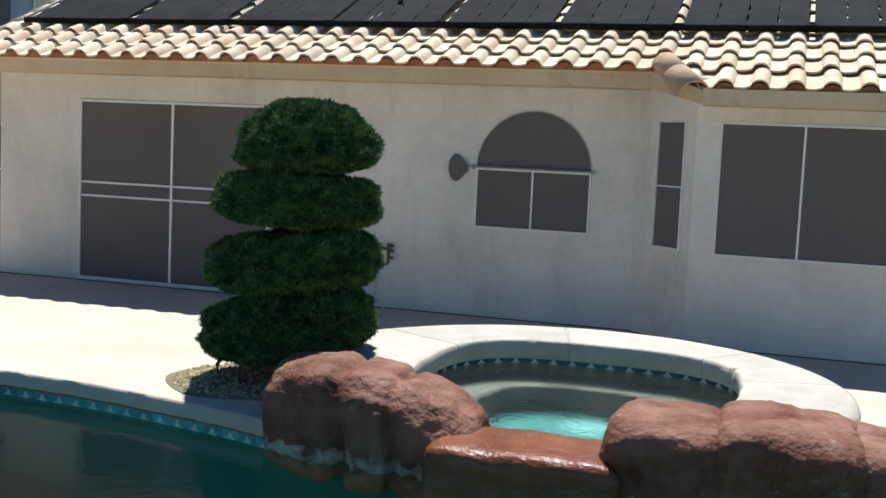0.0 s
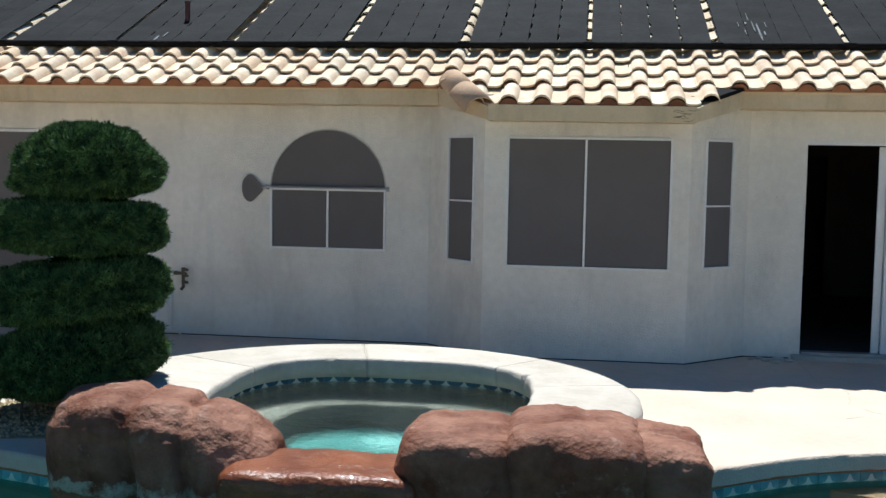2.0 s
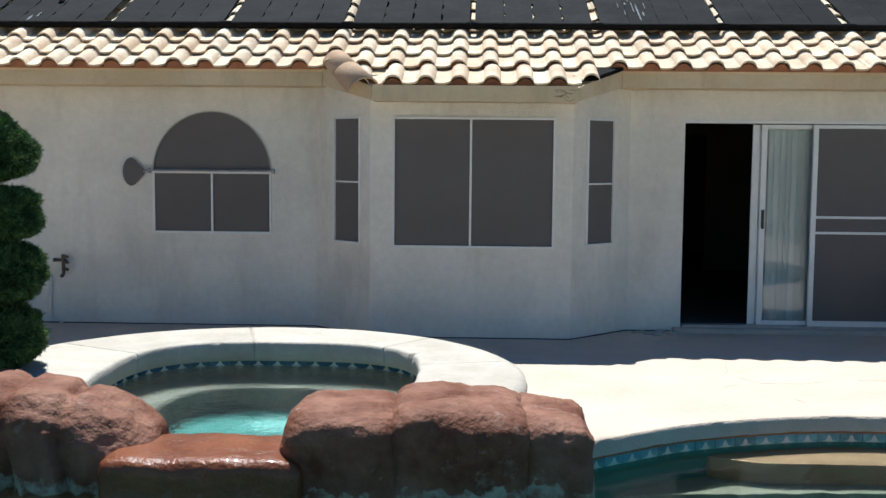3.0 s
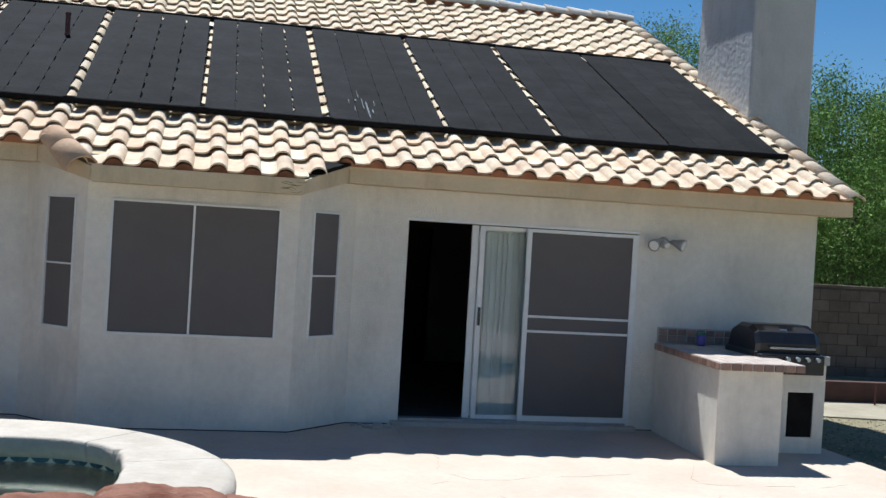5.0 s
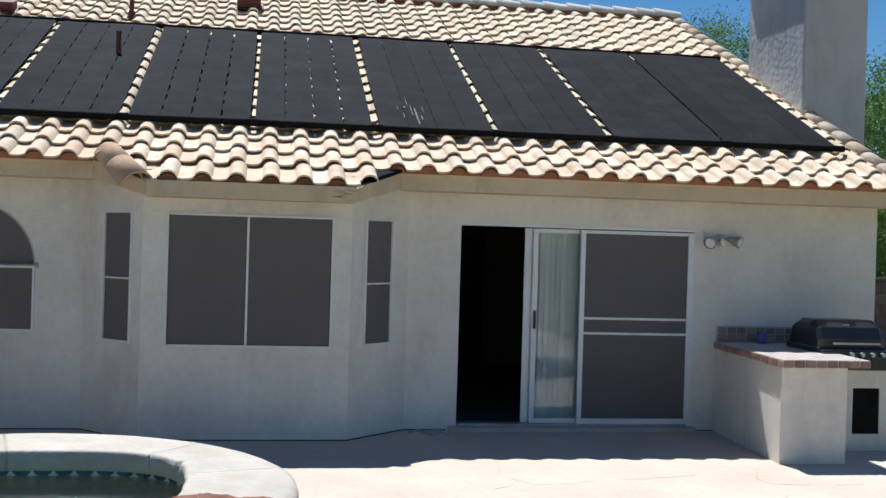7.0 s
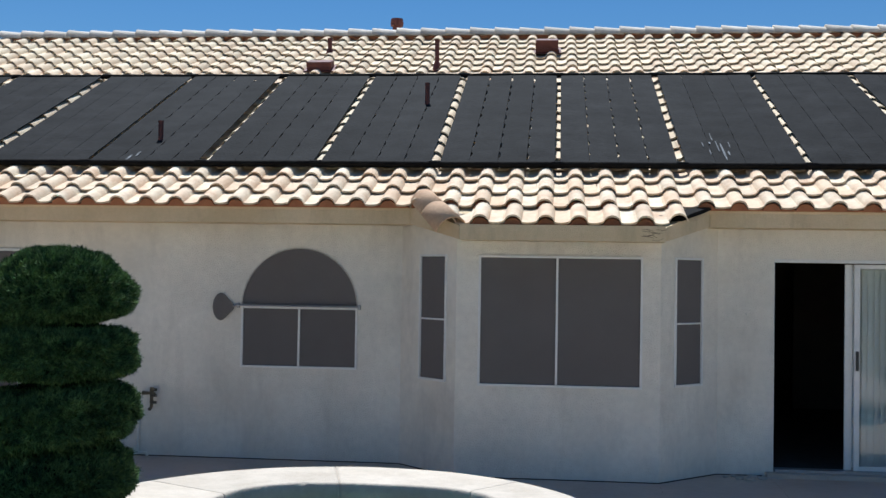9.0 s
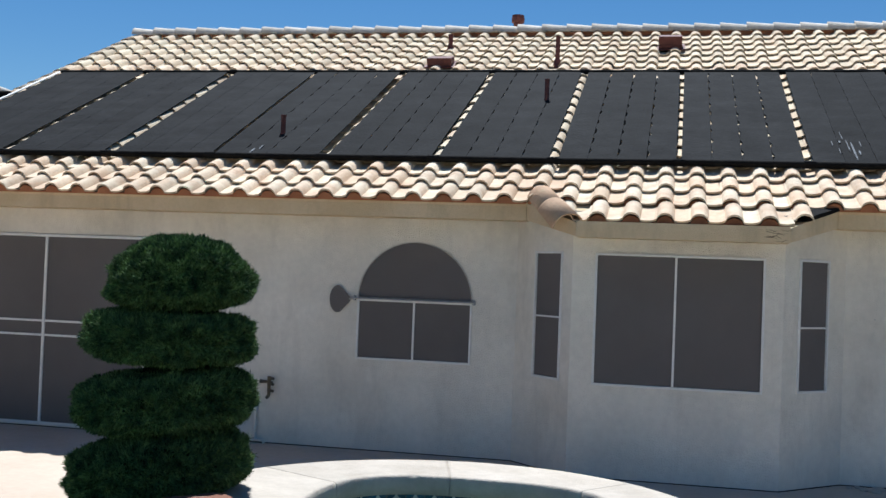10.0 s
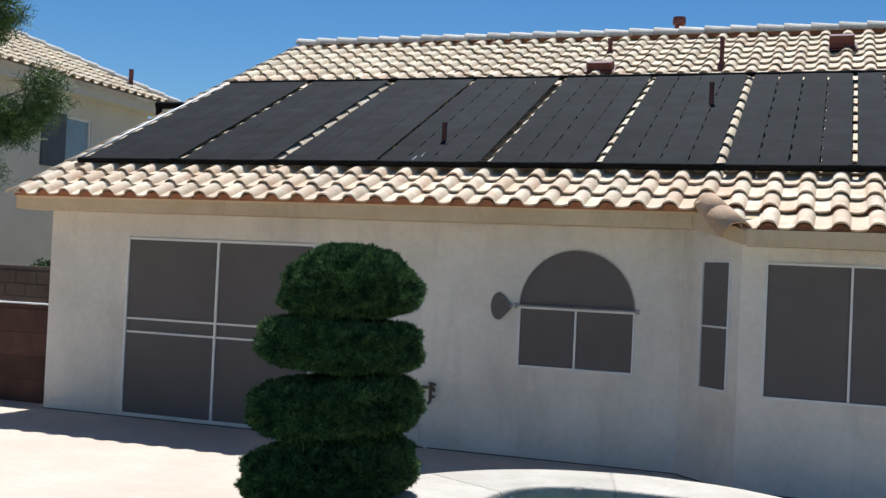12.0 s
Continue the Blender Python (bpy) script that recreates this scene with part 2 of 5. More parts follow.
def rock_material(name, wet):
    """Reddish artificial rock; a ragged white lime crust sits just over the waterline."""
    m = mat(name, (0.112, 0.034, 0.0165) if not wet else (0.20, 0.062, 0.028), (0.285, 0.140, 0.092) if not wet else (0.27, 0.10, 0.05), 3.0, 0.72, 0.9 if not wet else 0.55, 26 if not wet else 40, fine=0.26, fine_scale=14, spec=0.16)
    nt = m.node_tree
    b = nt.nodes["Principled BSDF"]
    base = b.inputs["Base Color"].links[0].from_socket
    geo, sep, n, ad = (nt.nodes.new(k) for k in ("ShaderNodeNewGeometry", "ShaderNodeSeparateXYZ", "ShaderNodeTexNoise", "ShaderNodeMath"))
    ramp, mx = nt.nodes.new("ShaderNodeValToRGB"), nt.nodes.new("ShaderNodeMix")
    n.inputs["Scale"].default_value, n.inputs["Detail"].default_value = 9, 7
    nt.links.new(geo.outputs["Position"], n.inputs["Vector"])
    nt.links.new(geo.outputs["Position"], sep.inputs[0])
    ad.operation = "MULTIPLY_ADD"
    nt.links.new(n.outputs[0], ad.inputs[0])
    ad.inputs[1].default_value = 0.26
    nt.links.new(sep.outputs[2], ad.inputs[2])
    # height plus noise: crust between the water and about 12 cm over it
    e = ramp.color_ramp.elements
    e[0].position, e[0].color = 0.288, (1, 1, 1, 1)
    e[1].position, e[1].color = 0.304, (0, 0, 0, 1)
    for pos, c in ((0.235, 1), (0.215, 0)):
        e.new(pos).color = (c, c, c, 1)
    lift = nt.nodes.new("ShaderNodeMath")
    lift.inputs[1].default_value = 0.3
    nt.links.new(ad.outputs[0], lift.inputs[0])
    nt.links.new(lift.outputs[0], ramp.inputs[0])
    mx.data_type = "RGBA"
    flake, both = nt.nodes.new("ShaderNodeMapRange"), nt.nodes.new("ShaderNodeMath")
    flake.inputs["From Min"].default_value, flake.inputs["From Max"].default_value = 0.40, 0.56
    both.operation = "MULTIPLY"
    # pale worn patches
    wn_, wr, wm = nt.nodes.new("ShaderNodeTexNoise"), nt.nodes.new("ShaderNodeValToRGB"), nt.nodes.new("ShaderNodeMix")
    wn_.inputs["Scale"].default_value, wn_.inputs["Detail"].default_value, wn_.inputs["Roughness"].default_value = 5.5, 9, 0.72
    nt.links.new(geo.outputs["Position"], wn_.inputs["Vector"])
    nt.links.new(wn_.outputs[0], wr.inputs[0])
    nt.links.new(wn_.outputs[0], flake.inputs["Value"])
    nt.links.new(ramp.outputs[0], both.inputs[0])
    nt.links.new(flake.outputs[0], both.inputs[1])
    nt.links.new(both.outputs[0], mx.inputs["Factor"])
    wr.color_ramp.elements[0].position, wr.color_ramp.elements[1].position = 0.585, 0.70
    wr.color_ramp.elements[0].color, wr.color_ramp.elements[1].color = (0, 0, 0, 1), (0.5, 0.5, 0.5, 1)
    wm.data_type = "RGBA"
    nt.links.new(wr.outputs[0], wm.inputs["Factor"])
    nt.links.new(base, wm.inputs["A"])
    wm.inputs["B"].default_value = (0.42, 0.32, 0.265, 1) if not wet else (0.24, 0.085, 0.04, 1)
    nt.links.new(wm.outputs["Result"], mx.inputs["A"])
    mx.inputs["B"].default_value = (0.40, 0.335, 0.27, 1) if not wet else (0.20, 0.08, 0.05, 1)
    nt.links.new(mx.outputs["Result"], b.inputs["Base Color"])
    if wet:
        b.inputs["Roughness"].default_value, b.inputs["Specular IOR Level"].default_value = 0.32, 0.3
        b.inputs["Coat Weight"].default_value, b.inputs["Coat Roughness"].default_value = 0.30, 0.07
    return m


ROCK = rock_material("red_rock", False)
ROCK_WET = rock_material("wet_red_rock", True)
for el, c in zip([x for x in ROCK_WET.node_tree.nodes if x.type == "VALTORGB"][0].color_ramp.elements, ((0.13, 0.034, 0.011, 1), (0.25, 0.078, 0.028, 1))):
    el.color = c


# ---- mesh helpers ----
def mesh_of(name, bm, *materials, smooth=False):
    me = bpy.data.meshes.new(name)
    bm.normal_update()
    bm.to_mesh(me)
    bm.free()
    for m in materials:
        me.materials.append(m)
    if smooth:
        for p in me.polygons:
            p.use_smooth = True
    return me


def part(name, bm, material, parent=None, label="", smooth=False):
    """One mesh object from a bmesh, under a thing or a part where one is given."""
    ob = new(name, mesh_of(name, bm, *(material if isinstance(material, tuple) else (material,)), smooth=smooth))
    if parent is not None:
        ob.parent = parent
    return tagged(ob, label) if label else ob


def thing(name, label, category, m=None, group="", kind=""):
    ob = new(name)
    if m is not None:
        ob.matrix_world = m
    ob.empty_display_size = 0.1
    return tagged(ob, label, category, group, kind)


def add_box(bm, x0, x1, y0, y1, z0, z1, bevel=0.0, m=None):
    mm = Matrix.Translation(((x0 + x1) / 2, (y0 + y1) / 2, (z0 + z1) / 2)) @ Matrix.Diagonal((x1 - x0, y1 - y0, z1 - z0, 1))
    r = bmesh.ops.create_cube(bm, size=1, matrix=(m @ mm) if m is not None else mm)
    if bevel:
        es = list({e for v in r["verts"] for e in v.link_edges})
        bmesh.ops.bevel(bm, geom=es, offset=bevel, segments=2, affect="EDGES", profile=0.5)
    return bm


def box(x0, x1, y0, y1, z0, z1, bevel=0.0, m=None):
    return add_box(bmesh.new(), x0, x1, y0, y1, z0, z1, bevel, m)


def add_tube(bm, pts, radii, seg=10, caps=True):
    """A tube through the points."""
    pts = [Vector(p) for p in pts]
    if not isinstance(radii, (list, tuple)):
        radii = [radii] * len(pts)
    rings = []
    for i, p in enumerate(pts):
        d = (pts[min(i + 1, len(pts) - 1)] - pts[max(i - 1, 0)]).normalized()
        a = d.cross(Vector((0, 0, 1)) if abs(d.z) < 0.9 else Vector((1, 0, 0))).normalized()
        b = d.cross(a)
        rings.append([bm.verts.new(p + radii[i] * (a * math.cos(k * math.tau / seg) + b * math.sin(k * math.tau / seg))) for k in range(seg)])
    for r0, r1 in zip(rings, rings[1:]):
        for k in range(seg):
            bm.faces.new((r0[k], r0[(k + 1) % seg], r1[(k + 1) % seg], r1[k]))
    if caps:
        bm.faces.new(rings[0][::-1])
        bm.faces.new(rings[-1])
    return bm


def tube(pts, radii, seg=10, caps=True):
    return add_tube(bmesh.new(), pts, radii, seg, caps)


def sheet(outline, holes=(), z=0.0, depth=0.0):
    """A level sheet with holes; depth gives it a thickness downwards."""
    bm = bmesh.new()
    for loop in (outline, *holes):
        vs = [bm.verts.new((x, y, z)) for x, y in loop]
        for i in range(len(vs)):
            bm.edges.new((vs[i], vs[(i + 1) % len(vs)]))
    bmesh.ops.triangle_fill(bm, edges=bm.edges[:], use_beauty=True, use_dissolve=False, normal=(0, 0, 1))
    bmesh.ops.recalc_face_normals(bm, faces=bm.faces[:])
    for f in bm.faces:
        if f.normal.z < 0:
            f.normal_flip()
    if depth:
        r = bmesh.ops.extrude_face_region(bm, geom=bm.faces[:])
        bmesh.ops.translate(bm, verts=[v for v in r["geom"] if isinstance(v, bmesh.types.BMVert)], vec=(0, 0, -depth))
        bmesh.ops.recalc_face_normals(bm, faces=bm.faces[:])
    return bm


def wall_panel(outline, holes, thick):
    """An upright panel in x and z whose outer face lies at y = 0, with openings right through."""
    bm = sheet(outline, holes, 0.0, thick)
    bm.transform(Matrix(((1, 0, 0, 0), (0, 0, -1, 0), (0, 1, 0, 0), (0, 0, 0, 1))))
    bmesh.ops.recalc_face_normals(bm, faces=bm.faces[:])
    return bm


def rect(x0, x1, z0, z1):
    return [(x0, z0), (x1, z0), (x1, z1), (x0, z1)]


def spline(points, steps=8, closed=True):
    """Catmull-Rom through the points."""
    p, out, n = [Vector(q) for q in points], [], len(points)
    for i in range(n if closed else n - 1):
        a, b, c, d = (p[(i + k - 1) % n] if closed else p[min(max(i + k - 1, 0), n - 1)] for k in range(4))
        for s in range(steps):
            t = s / steps
            out.append(0.5 * ((2 * b) + (c - a) * t + (2 * a - 5 * b + 4 * c - d) * t * t + (3 * b - a - 3 * c + d) * t ** 3))
    return out


# ---- ground, pool basin and deck ----
DECK_Z, POOL_WATER = -0.04, -0.20
POOL = spline([(-8.6, -6.4), (-7.7, -4.95), (-6.6, -4.50), (-5.96, -4.505), (-5.46, -4.54), (-4.97, -4.60), (-4.44, -4.71), (-3.96, -4.82), (-3.4, -4.95), (-2.0, -4.98), (-0.6, -4.96), (-0.2, -4.80),
               (0.04, -4.60), (0.42, -4.30), (0.842, -4.0), (1.12, -3.86), (1.40, -3.756), (1.7, -3.67), (2.03, -3.616), (2.5, -3.63), (3.1, -3.76), (3.9, -4.28), (4.6, -5.6), (4.4, -7.6),
               (2.6, -9.2), (-0.8, -9.5), (-4.6, -9.35), (-7.4, -8.5)], 12)
POOL2 = [(p.x, p.y) for p in POOL]


def offset_loop(loop, d):
    """The loop moved outwards (it runs clockwise as seen from above) by d."""
    out, n = [], len(loop)
    for i in range(n):
        a, b = Vector(loop[i - 1]), Vector(loop[(i + 1) % n])
        t = (b - a).normalized()
        out.append((loop[i][0] - t.y * d, loop[i][1] + t.x * d))
    return out


# a round spa, in a squarish basin inside a round rim
SPA_C, SPA_R = Vector((-2.03, -3.635)), 1.95
SPA_I, SPA_A, SPA_B = Vector((-1.915, -3.61)), 1.115, 1.17


def spa_inner(a, grow=0.0):
    """A point of the basin's rounded-square outline at the angle a."""
    c, s = math.cos(a), math.sin(a)
    k = (abs(c / (SPA_A + grow)) ** 3 + abs(s / (SPA_B + grow)) ** 3) ** (-1 / 3)
    return Vector((SPA_I.x + k * c, SPA_I.y + k * s))


def spa_outer(a, grow=0.0):
    c, s = math.cos(a), math.sin(a)
    o = SPA_I - SPA_C
    b = o.x * c + o.y * s
    k = -b + math.sqrt(b * b - o.length_squared + (SPA_R + grow) ** 2)
    return Vector((SPA_I.x + k * c, SPA_I.y + k * s))


BASIN = offset_loop(POOL2, 0.035)
SPA_HOLE = [tuple(spa_inner(i * math.tau / 48, 0.05)) for i in range(48)]
FAR = 900
ground = tagged(part("ground", sheet([(-FAR, -FAR), (FAR, -FAR), (FAR, FAR), (-FAR, FAR)], [[(-9.4, -10.2), (5.2, -10.2), (5.2, -2.2), (-9.4, -2.2)]], -0.16), GROUND), "dry tan gravel ground of the yard", "ground", kind="structure")


def ragged(loop, amount, seed):
    return [(x + amount * (noise.noise((x * 3.1, y * 3.1, seed)) + 0.7 * noise.noise((x * 11, y * 11, seed))), y + amount * (noise.noise((x * 3.1, y * 3.1, seed + 5)) + 0.7 * noise.noise((x * 11, y * 11, seed + 5)))) for x, y in loop]


EDGE = ragged(offset_loop(POOL2, 0.060), 0.012, 2.0)
deck_bm = sheet([(-16, -17), (5.9, -17), (5.9, 0.4), (5.6, 9), (-10.4, 9), (-16, 0.4)], [EDGE, SPA_HOLE], DECK_Z, 0.085)
deck = tagged(part("pavement", deck_bm, CONCRETE), "sunlit beige textured concrete pool deck", "pavement", kind="structure")


def basin(loop, top, bottom, material, name, floor_in=0.5):
    bm = bmesh.new()
    inner = offset_loop(loop, -floor_in)
    a = [bm.verts.new((x, y, top)) for x, y in loop]
    b = [bm.verts.new((x, y, bottom + 0.25)) for x, y in loop]
    c = [bm.verts.new((x, y, bottom)) for x, y in inner]
    n = len(loop)
    for i in range(n):
        j = (i + 1) % n
        bm.faces.new((a[i], a[j], b[j], b[i]))
        bm.faces.new((b[i], b[j], c[j], c[i]))
    bmesh.ops.triangle_fill(bm, edges=[e for e in bm.edges if e.is_boundary and e.verts[0].co.z < bottom + 0.1], use_beauty=True, use_dissolve=False)
    bmesh.ops.recalc_face_normals(bm, faces=bm.faces[:])
    return part(name, bm, material)


pool = tagged(basin(BASIN, -0.14, -1.7, POOL_PLASTER, "pool_basin"), "dark green plastered swimming pool basin", "pool", kind="structure")
water = tagged(part("water", sheet(offset_loop(POOL2, 0.033), (), POOL_WATER), WATER), "dark green rippled pool water", "water", kind="structure")
water.visible_shadow = False
# two broad steps under the water by the far edge
STEP_A = [(1.10, -3.90), (1.25, -3.99), (1.38, -4.05), (1.66, -4.07), (2.16, -4.07), (2.8, -4.10), (3.3, -4.2), (3.5, -3.98), (3.0, -3.78), (2.2, -3.64), (1.5, -3.65), (1.15, -3.80)]
STEP_B = [(0.45, -4.48), (0.95, -4.46), (1.14, -4.46), (1.51, -4.42), (2.06, -4.40), (2.8, -4.44), (3.7, -4.62), (3.7, -4.18), (2.2, -3.66), (1.3, -3.74), (0.85, -4.0)]
STEP_A, STEP_B = [(x, y + 0.08) for x, y in STEP_A], [(x, y + 0.24) for x, y in STEP_B]
for loop, z, surface, label in ((STEP_A, -0.34, STEP_TAN, "tan upper step under the pool water"), (STEP_B, -0.62, STEP_PALE, "pale lower step under the pool water")):
    tagged(part("pool_step", sheet([(p.x, p.y) for p in spline(loop, 4)], (), z, 1.0 + z), surface), label, "pool step", kind="structure")

# the chipped, uneven lip of the deck along the water
edge_loop = [offset_loop(POOL2, d) for d in (0.095, 0.042, 0.034, 0.024, 0.012)]
for x0, x1 in ((-7.6, -3.3), (0.1, 4.3)):
    vs, fs, last = [], [], None
    for i in range(len(POOL2)):
        x, y = POOL2[i]
        if not (x0 < x < x1 and y > -5.1):
            last = None
            continue
        for k in range(6):
            f = k / 6
            row = []
            for c, lp in enumerate(edge_loop):
                a, b = Vector(lp[i]), Vector(lp[(i + 1) % len(lp)])
                p = a + (b - a) * f
                n1, n2 = noise.noise((p.x * 9, p.y * 9, c * 2.0)), max(0.0, noise.noise((p.x * 4, p.y * 4, 8.0)) - 0.15)
                z = (0.003, 0.003, 0.002 - 0.004 * abs(n1) - 0.03 * n2, -0.018 - 0.006 * n1 - 0.06 * n2, -0.098)[c]
                q = p + (b - a).normalized().orthogonal() * ((0, 0.0, 0.003, 0.005, 0.004)[c] * n1 + (0, 0.0, 0.0, 0.02, 0)[c] * n2)
                row.append(len(vs))
                vs.append((q.x, q.y, DECK_Z + z))
            if last:
                fs += [(last[c], row[c], row[c + 1], last[c + 1]) for c in range(4)]
            last = row
    me = bpy.data.meshes.new("worn_edge")
    me.from_pydata(vs, [], fs)
    me.materials.append(CONCRETE)
    for p in me.polygons:
        p.use_smooth = True
    bm = bmesh.new()
    bm.from_mesh(me)
    bmesh.ops.recalc_face_normals(bm, faces=bm.faces[:])
    bm.to_mesh(me)
    bm.free()
    ob = new("worn_edge", me)
    ob.parent = deck

# the dull red-brown mortar bed between the deck's lip and the waterline tiles
bm = bmesh.new()
lo = [bm.verts.new((x, y, -0.153)) for x, y in offset_loop(POOL2, 0.018)]
hi = [bm.verts.new((x, y, -0.134)) for x, y in offset_loop(POOL2, 0.012)]
for i in range(len(lo)):
    j = (i + 1) % len(lo)
    bm.faces.new((lo[i], lo[j], hi[j], hi[i]))
part("mortar_bed", bm, MORTAR, pool)

# ---- house walls ----
WALL_TOP, T = 2.46, 0.22
DOOR_L, DOOR_R = (-8.57, -6.10), (1.60, 4.09)
ARCH_X, ARCH_R, ARCH_Z0, ARCH_Z1 = -3.132, 0.605, 0.896, 1.522
arch_loop = [(ARCH_X - ARCH_R, ARCH_Z0), (ARCH_X + ARCH_R, ARCH_Z0)] + [
    (ARCH_X + ARCH_R * math.cos(math.pi * i / 20), ARCH_Z1 + ARCH_R * math.sin(math.pi * i / 20)) for i in range(21)]
HOUSE = "off-white stucco house wall"
X_L, X_R, BAY0, BAY1, BAYD = -9.68, 6.16, -2.08, 1.06, 0.61


def wall(name, outline, holes, m, label=HOUSE):
    bm = wall_panel(outline, holes, T)
    bm.transform(m)
    return tagged(part(name, bm, STUCCO), label, "wall", kind="structure")


wall("wall_south_west", rect(X_L, BAY0, -0.12, WALL_TOP), [rect(*DOOR_L, -0.02, 2.088), arch_loop], pose(0, 0, 0))
wall("wall_south_east", rect(BAY1, X_R, -0.12, WALL_TOP), [rect(*DOOR_R, 0.0, 2.07)], pose(0, 0, 0))
SIDE = BAYD * math.sqrt(2)
BW0, BW1 = -1.256, 0.284   # bay front window
BZ0, BZ1, SZ0, SZ1 = 0.828, 2.066, 0.842, 2.072
wall("wall_bay_front", rect(BAY0 + BAYD, BAY1 - BAYD, -0.12, 2.40), [rect(BW0, BW1, BZ0, BZ1)], pose(0, -BAYD, 0))
S0, S1 = 0.305, 0.725      # side window along its wall
wall("wall_bay_west", rect(0, SIDE, -0.12, WALL_TOP), [rect(S0, S1, SZ0, SZ1)], pose(BAY0, 0, 0, 0, 0, -45))
wall("wall_bay_east", rect(0, SIDE, -0.12, WALL_TOP), [rect(SIDE - S1 + 0.062, SIDE - S0 + 0.062, SZ0, SZ1)], pose(BAY1 - BAYD, -BAYD, 0, 0, 0, 45))
DEPTH = 13.4
SLOPE, EAVE_Y, CREST = 0.45, -0.42, 2.62
RIDGE_Y = 6.7


def crest_z(y):
    return CREST + SLOPE * (y + 0.4)


for name, x0 in (("wall_west", X_L), ("wall_east", X_R - T)):
    bm = bmesh.new()
    prof = [(T, -0.12), (DEPTH, -0.12), (DEPTH, WALL_TOP), (RIDGE_Y, crest_z(RIDGE_Y) - 0.25), (T, WALL_TOP)]
    a = [bm.verts.new((x0, y, z)) for y, z in prof]
    b = [bm.verts.new((x0 + T, y, z)) for y, z in prof]
    bm.faces.new(a)
    bm.faces.new(b)
    for i in range(5):
        bm.faces.new((a[i], a[(i + 1) % 5], b[(i + 1) % 5], b[i]))
    bmesh.ops.recalc_face_normals(bm, faces=bm.faces[:])
    tagged(part(name, bm, STUCCO), HOUSE, "wall", kind="structure")
tagged(part("wall_north", box(X_L, X_R, DEPTH, DEPTH + T, -0.12, WALL_TOP), STUCCO), HOUSE, "wall", kind="structure")
# Room shell added behind the open door to keep the doorway black.
tagged(part("ceiling", box(X_L + T, X_R - T, T, DEPTH, 2.44, 2.50), ROOM), "added room ceiling coloured dark for shade", "ceiling", kind="structure")
tagged(part("floor", box(X_L + T, X_R - T, T, DEPTH, -0.10, 0.0), CARPET), "carpeted room floor coloured dark brown for shade", "floor", kind="structure")
tagged(part("wall_room_back", wall_panel(rect(BAY1, X_R - T, 0.0, 2.44), [rect(2.1, 2.95, 0.0, 2.03)], 0.12), ROOM), "room wall with a doorway, coloured dark for shade", "wall", kind="structure").location = (0, 5.6, 0)
tagged(part("wall_room_side", box(BAY1 - 0.12, BAY1, T, 5.6, 0.0, 2.44), ROOM), "added partition wall coloured dark for shade", "wall", kind="structure")
tagged(part("wall_room_far", box(BAY1, X_R - T, 9.0, 9.12, 0.0, 2.44), ROOM), "added hallway wall coloured dark for shade", "wall", kind="structure")
tagged(part("threshold", box(1.52, 4.14, -0.12, 0.0, -0.05, 0.005, 0.01), COPING), "worn concrete door sill", "threshold", kind="structure")

# the dark drip gap along the foot of the walls
for i, (a, b) in enumerate((((X_L, -0.003), (BAY0, -0.003)), ((BAY0, -0.004), (BAY0 + BAYD, -BAYD - 0.004)), ((BAY0 + BAYD, -BAYD - 0.003), (BAY1 - BAYD, -BAYD - 0.003)), ((BAY1 - BAYD, -BAYD - 0.004), (BAY1, -0.004)), ((BAY1, -0.003), (1.50, -0.003)), ((4.16, -0.003), (4.36, -0.003)))):
    bm = bmesh.new()
    add_tube(bm, [(*a, DECK_Z + 0.002), (*b, DECK_Z + 0.002)], 0.007, 6)
    tagged(part(f"baseboard_{i + 1}", bm, PIPE_BLACK), "thin dark drip gap at the wall foot", "baseboard", kind="structure")

# fascia boards
FZ0, FZ1, FY = 2.365, 2.555, -0.36
HIP_W, HIP_E, BAY_FY, BFX0, BFX1 = -1.96, 0.93, -0.90, -1.42, 0.46


def fascia(name, a, b, z0, z1, back, z0b=None, z1b=None):
    """A thick fascia between two plan points, with a soffit behind it; it may drop towards b."""
    bm = bmesh.new()
    a, b = Vector(a), Vector(b)
    t = (b - a).normalized()
    n = Vector((-t.y, t.x))
    rows = []
    for p, lo, hi in ((a, z0, z1), (b, z0 if z0b is None else z0b, z1 if z1b is None else z1b)):
        rows.append([bm.verts.new((q.x, q.y, z)) for q, z in ((p, hi), (p, lo), (p + n * back, lo), (p + n * back, lo + 0.05), (p + n * 0.09, lo + 0.05), (p + n * 0.09, hi))])
    r0, r1 = rows
    for i in range(6):
        bm.faces.new((r0[i], r0[(i + 1) % 6], r1[(i + 1) % 6], r1[i]))
    bm.faces.new(r0)
    bm.faces.new(r1)
    bmesh.ops.recalc_face_normals(bm, faces=bm.faces[:])
    return tagged(part(name, bm, FASCIA), "tan painted stucco fascia under the roof edge", "fascia", kind="structure")


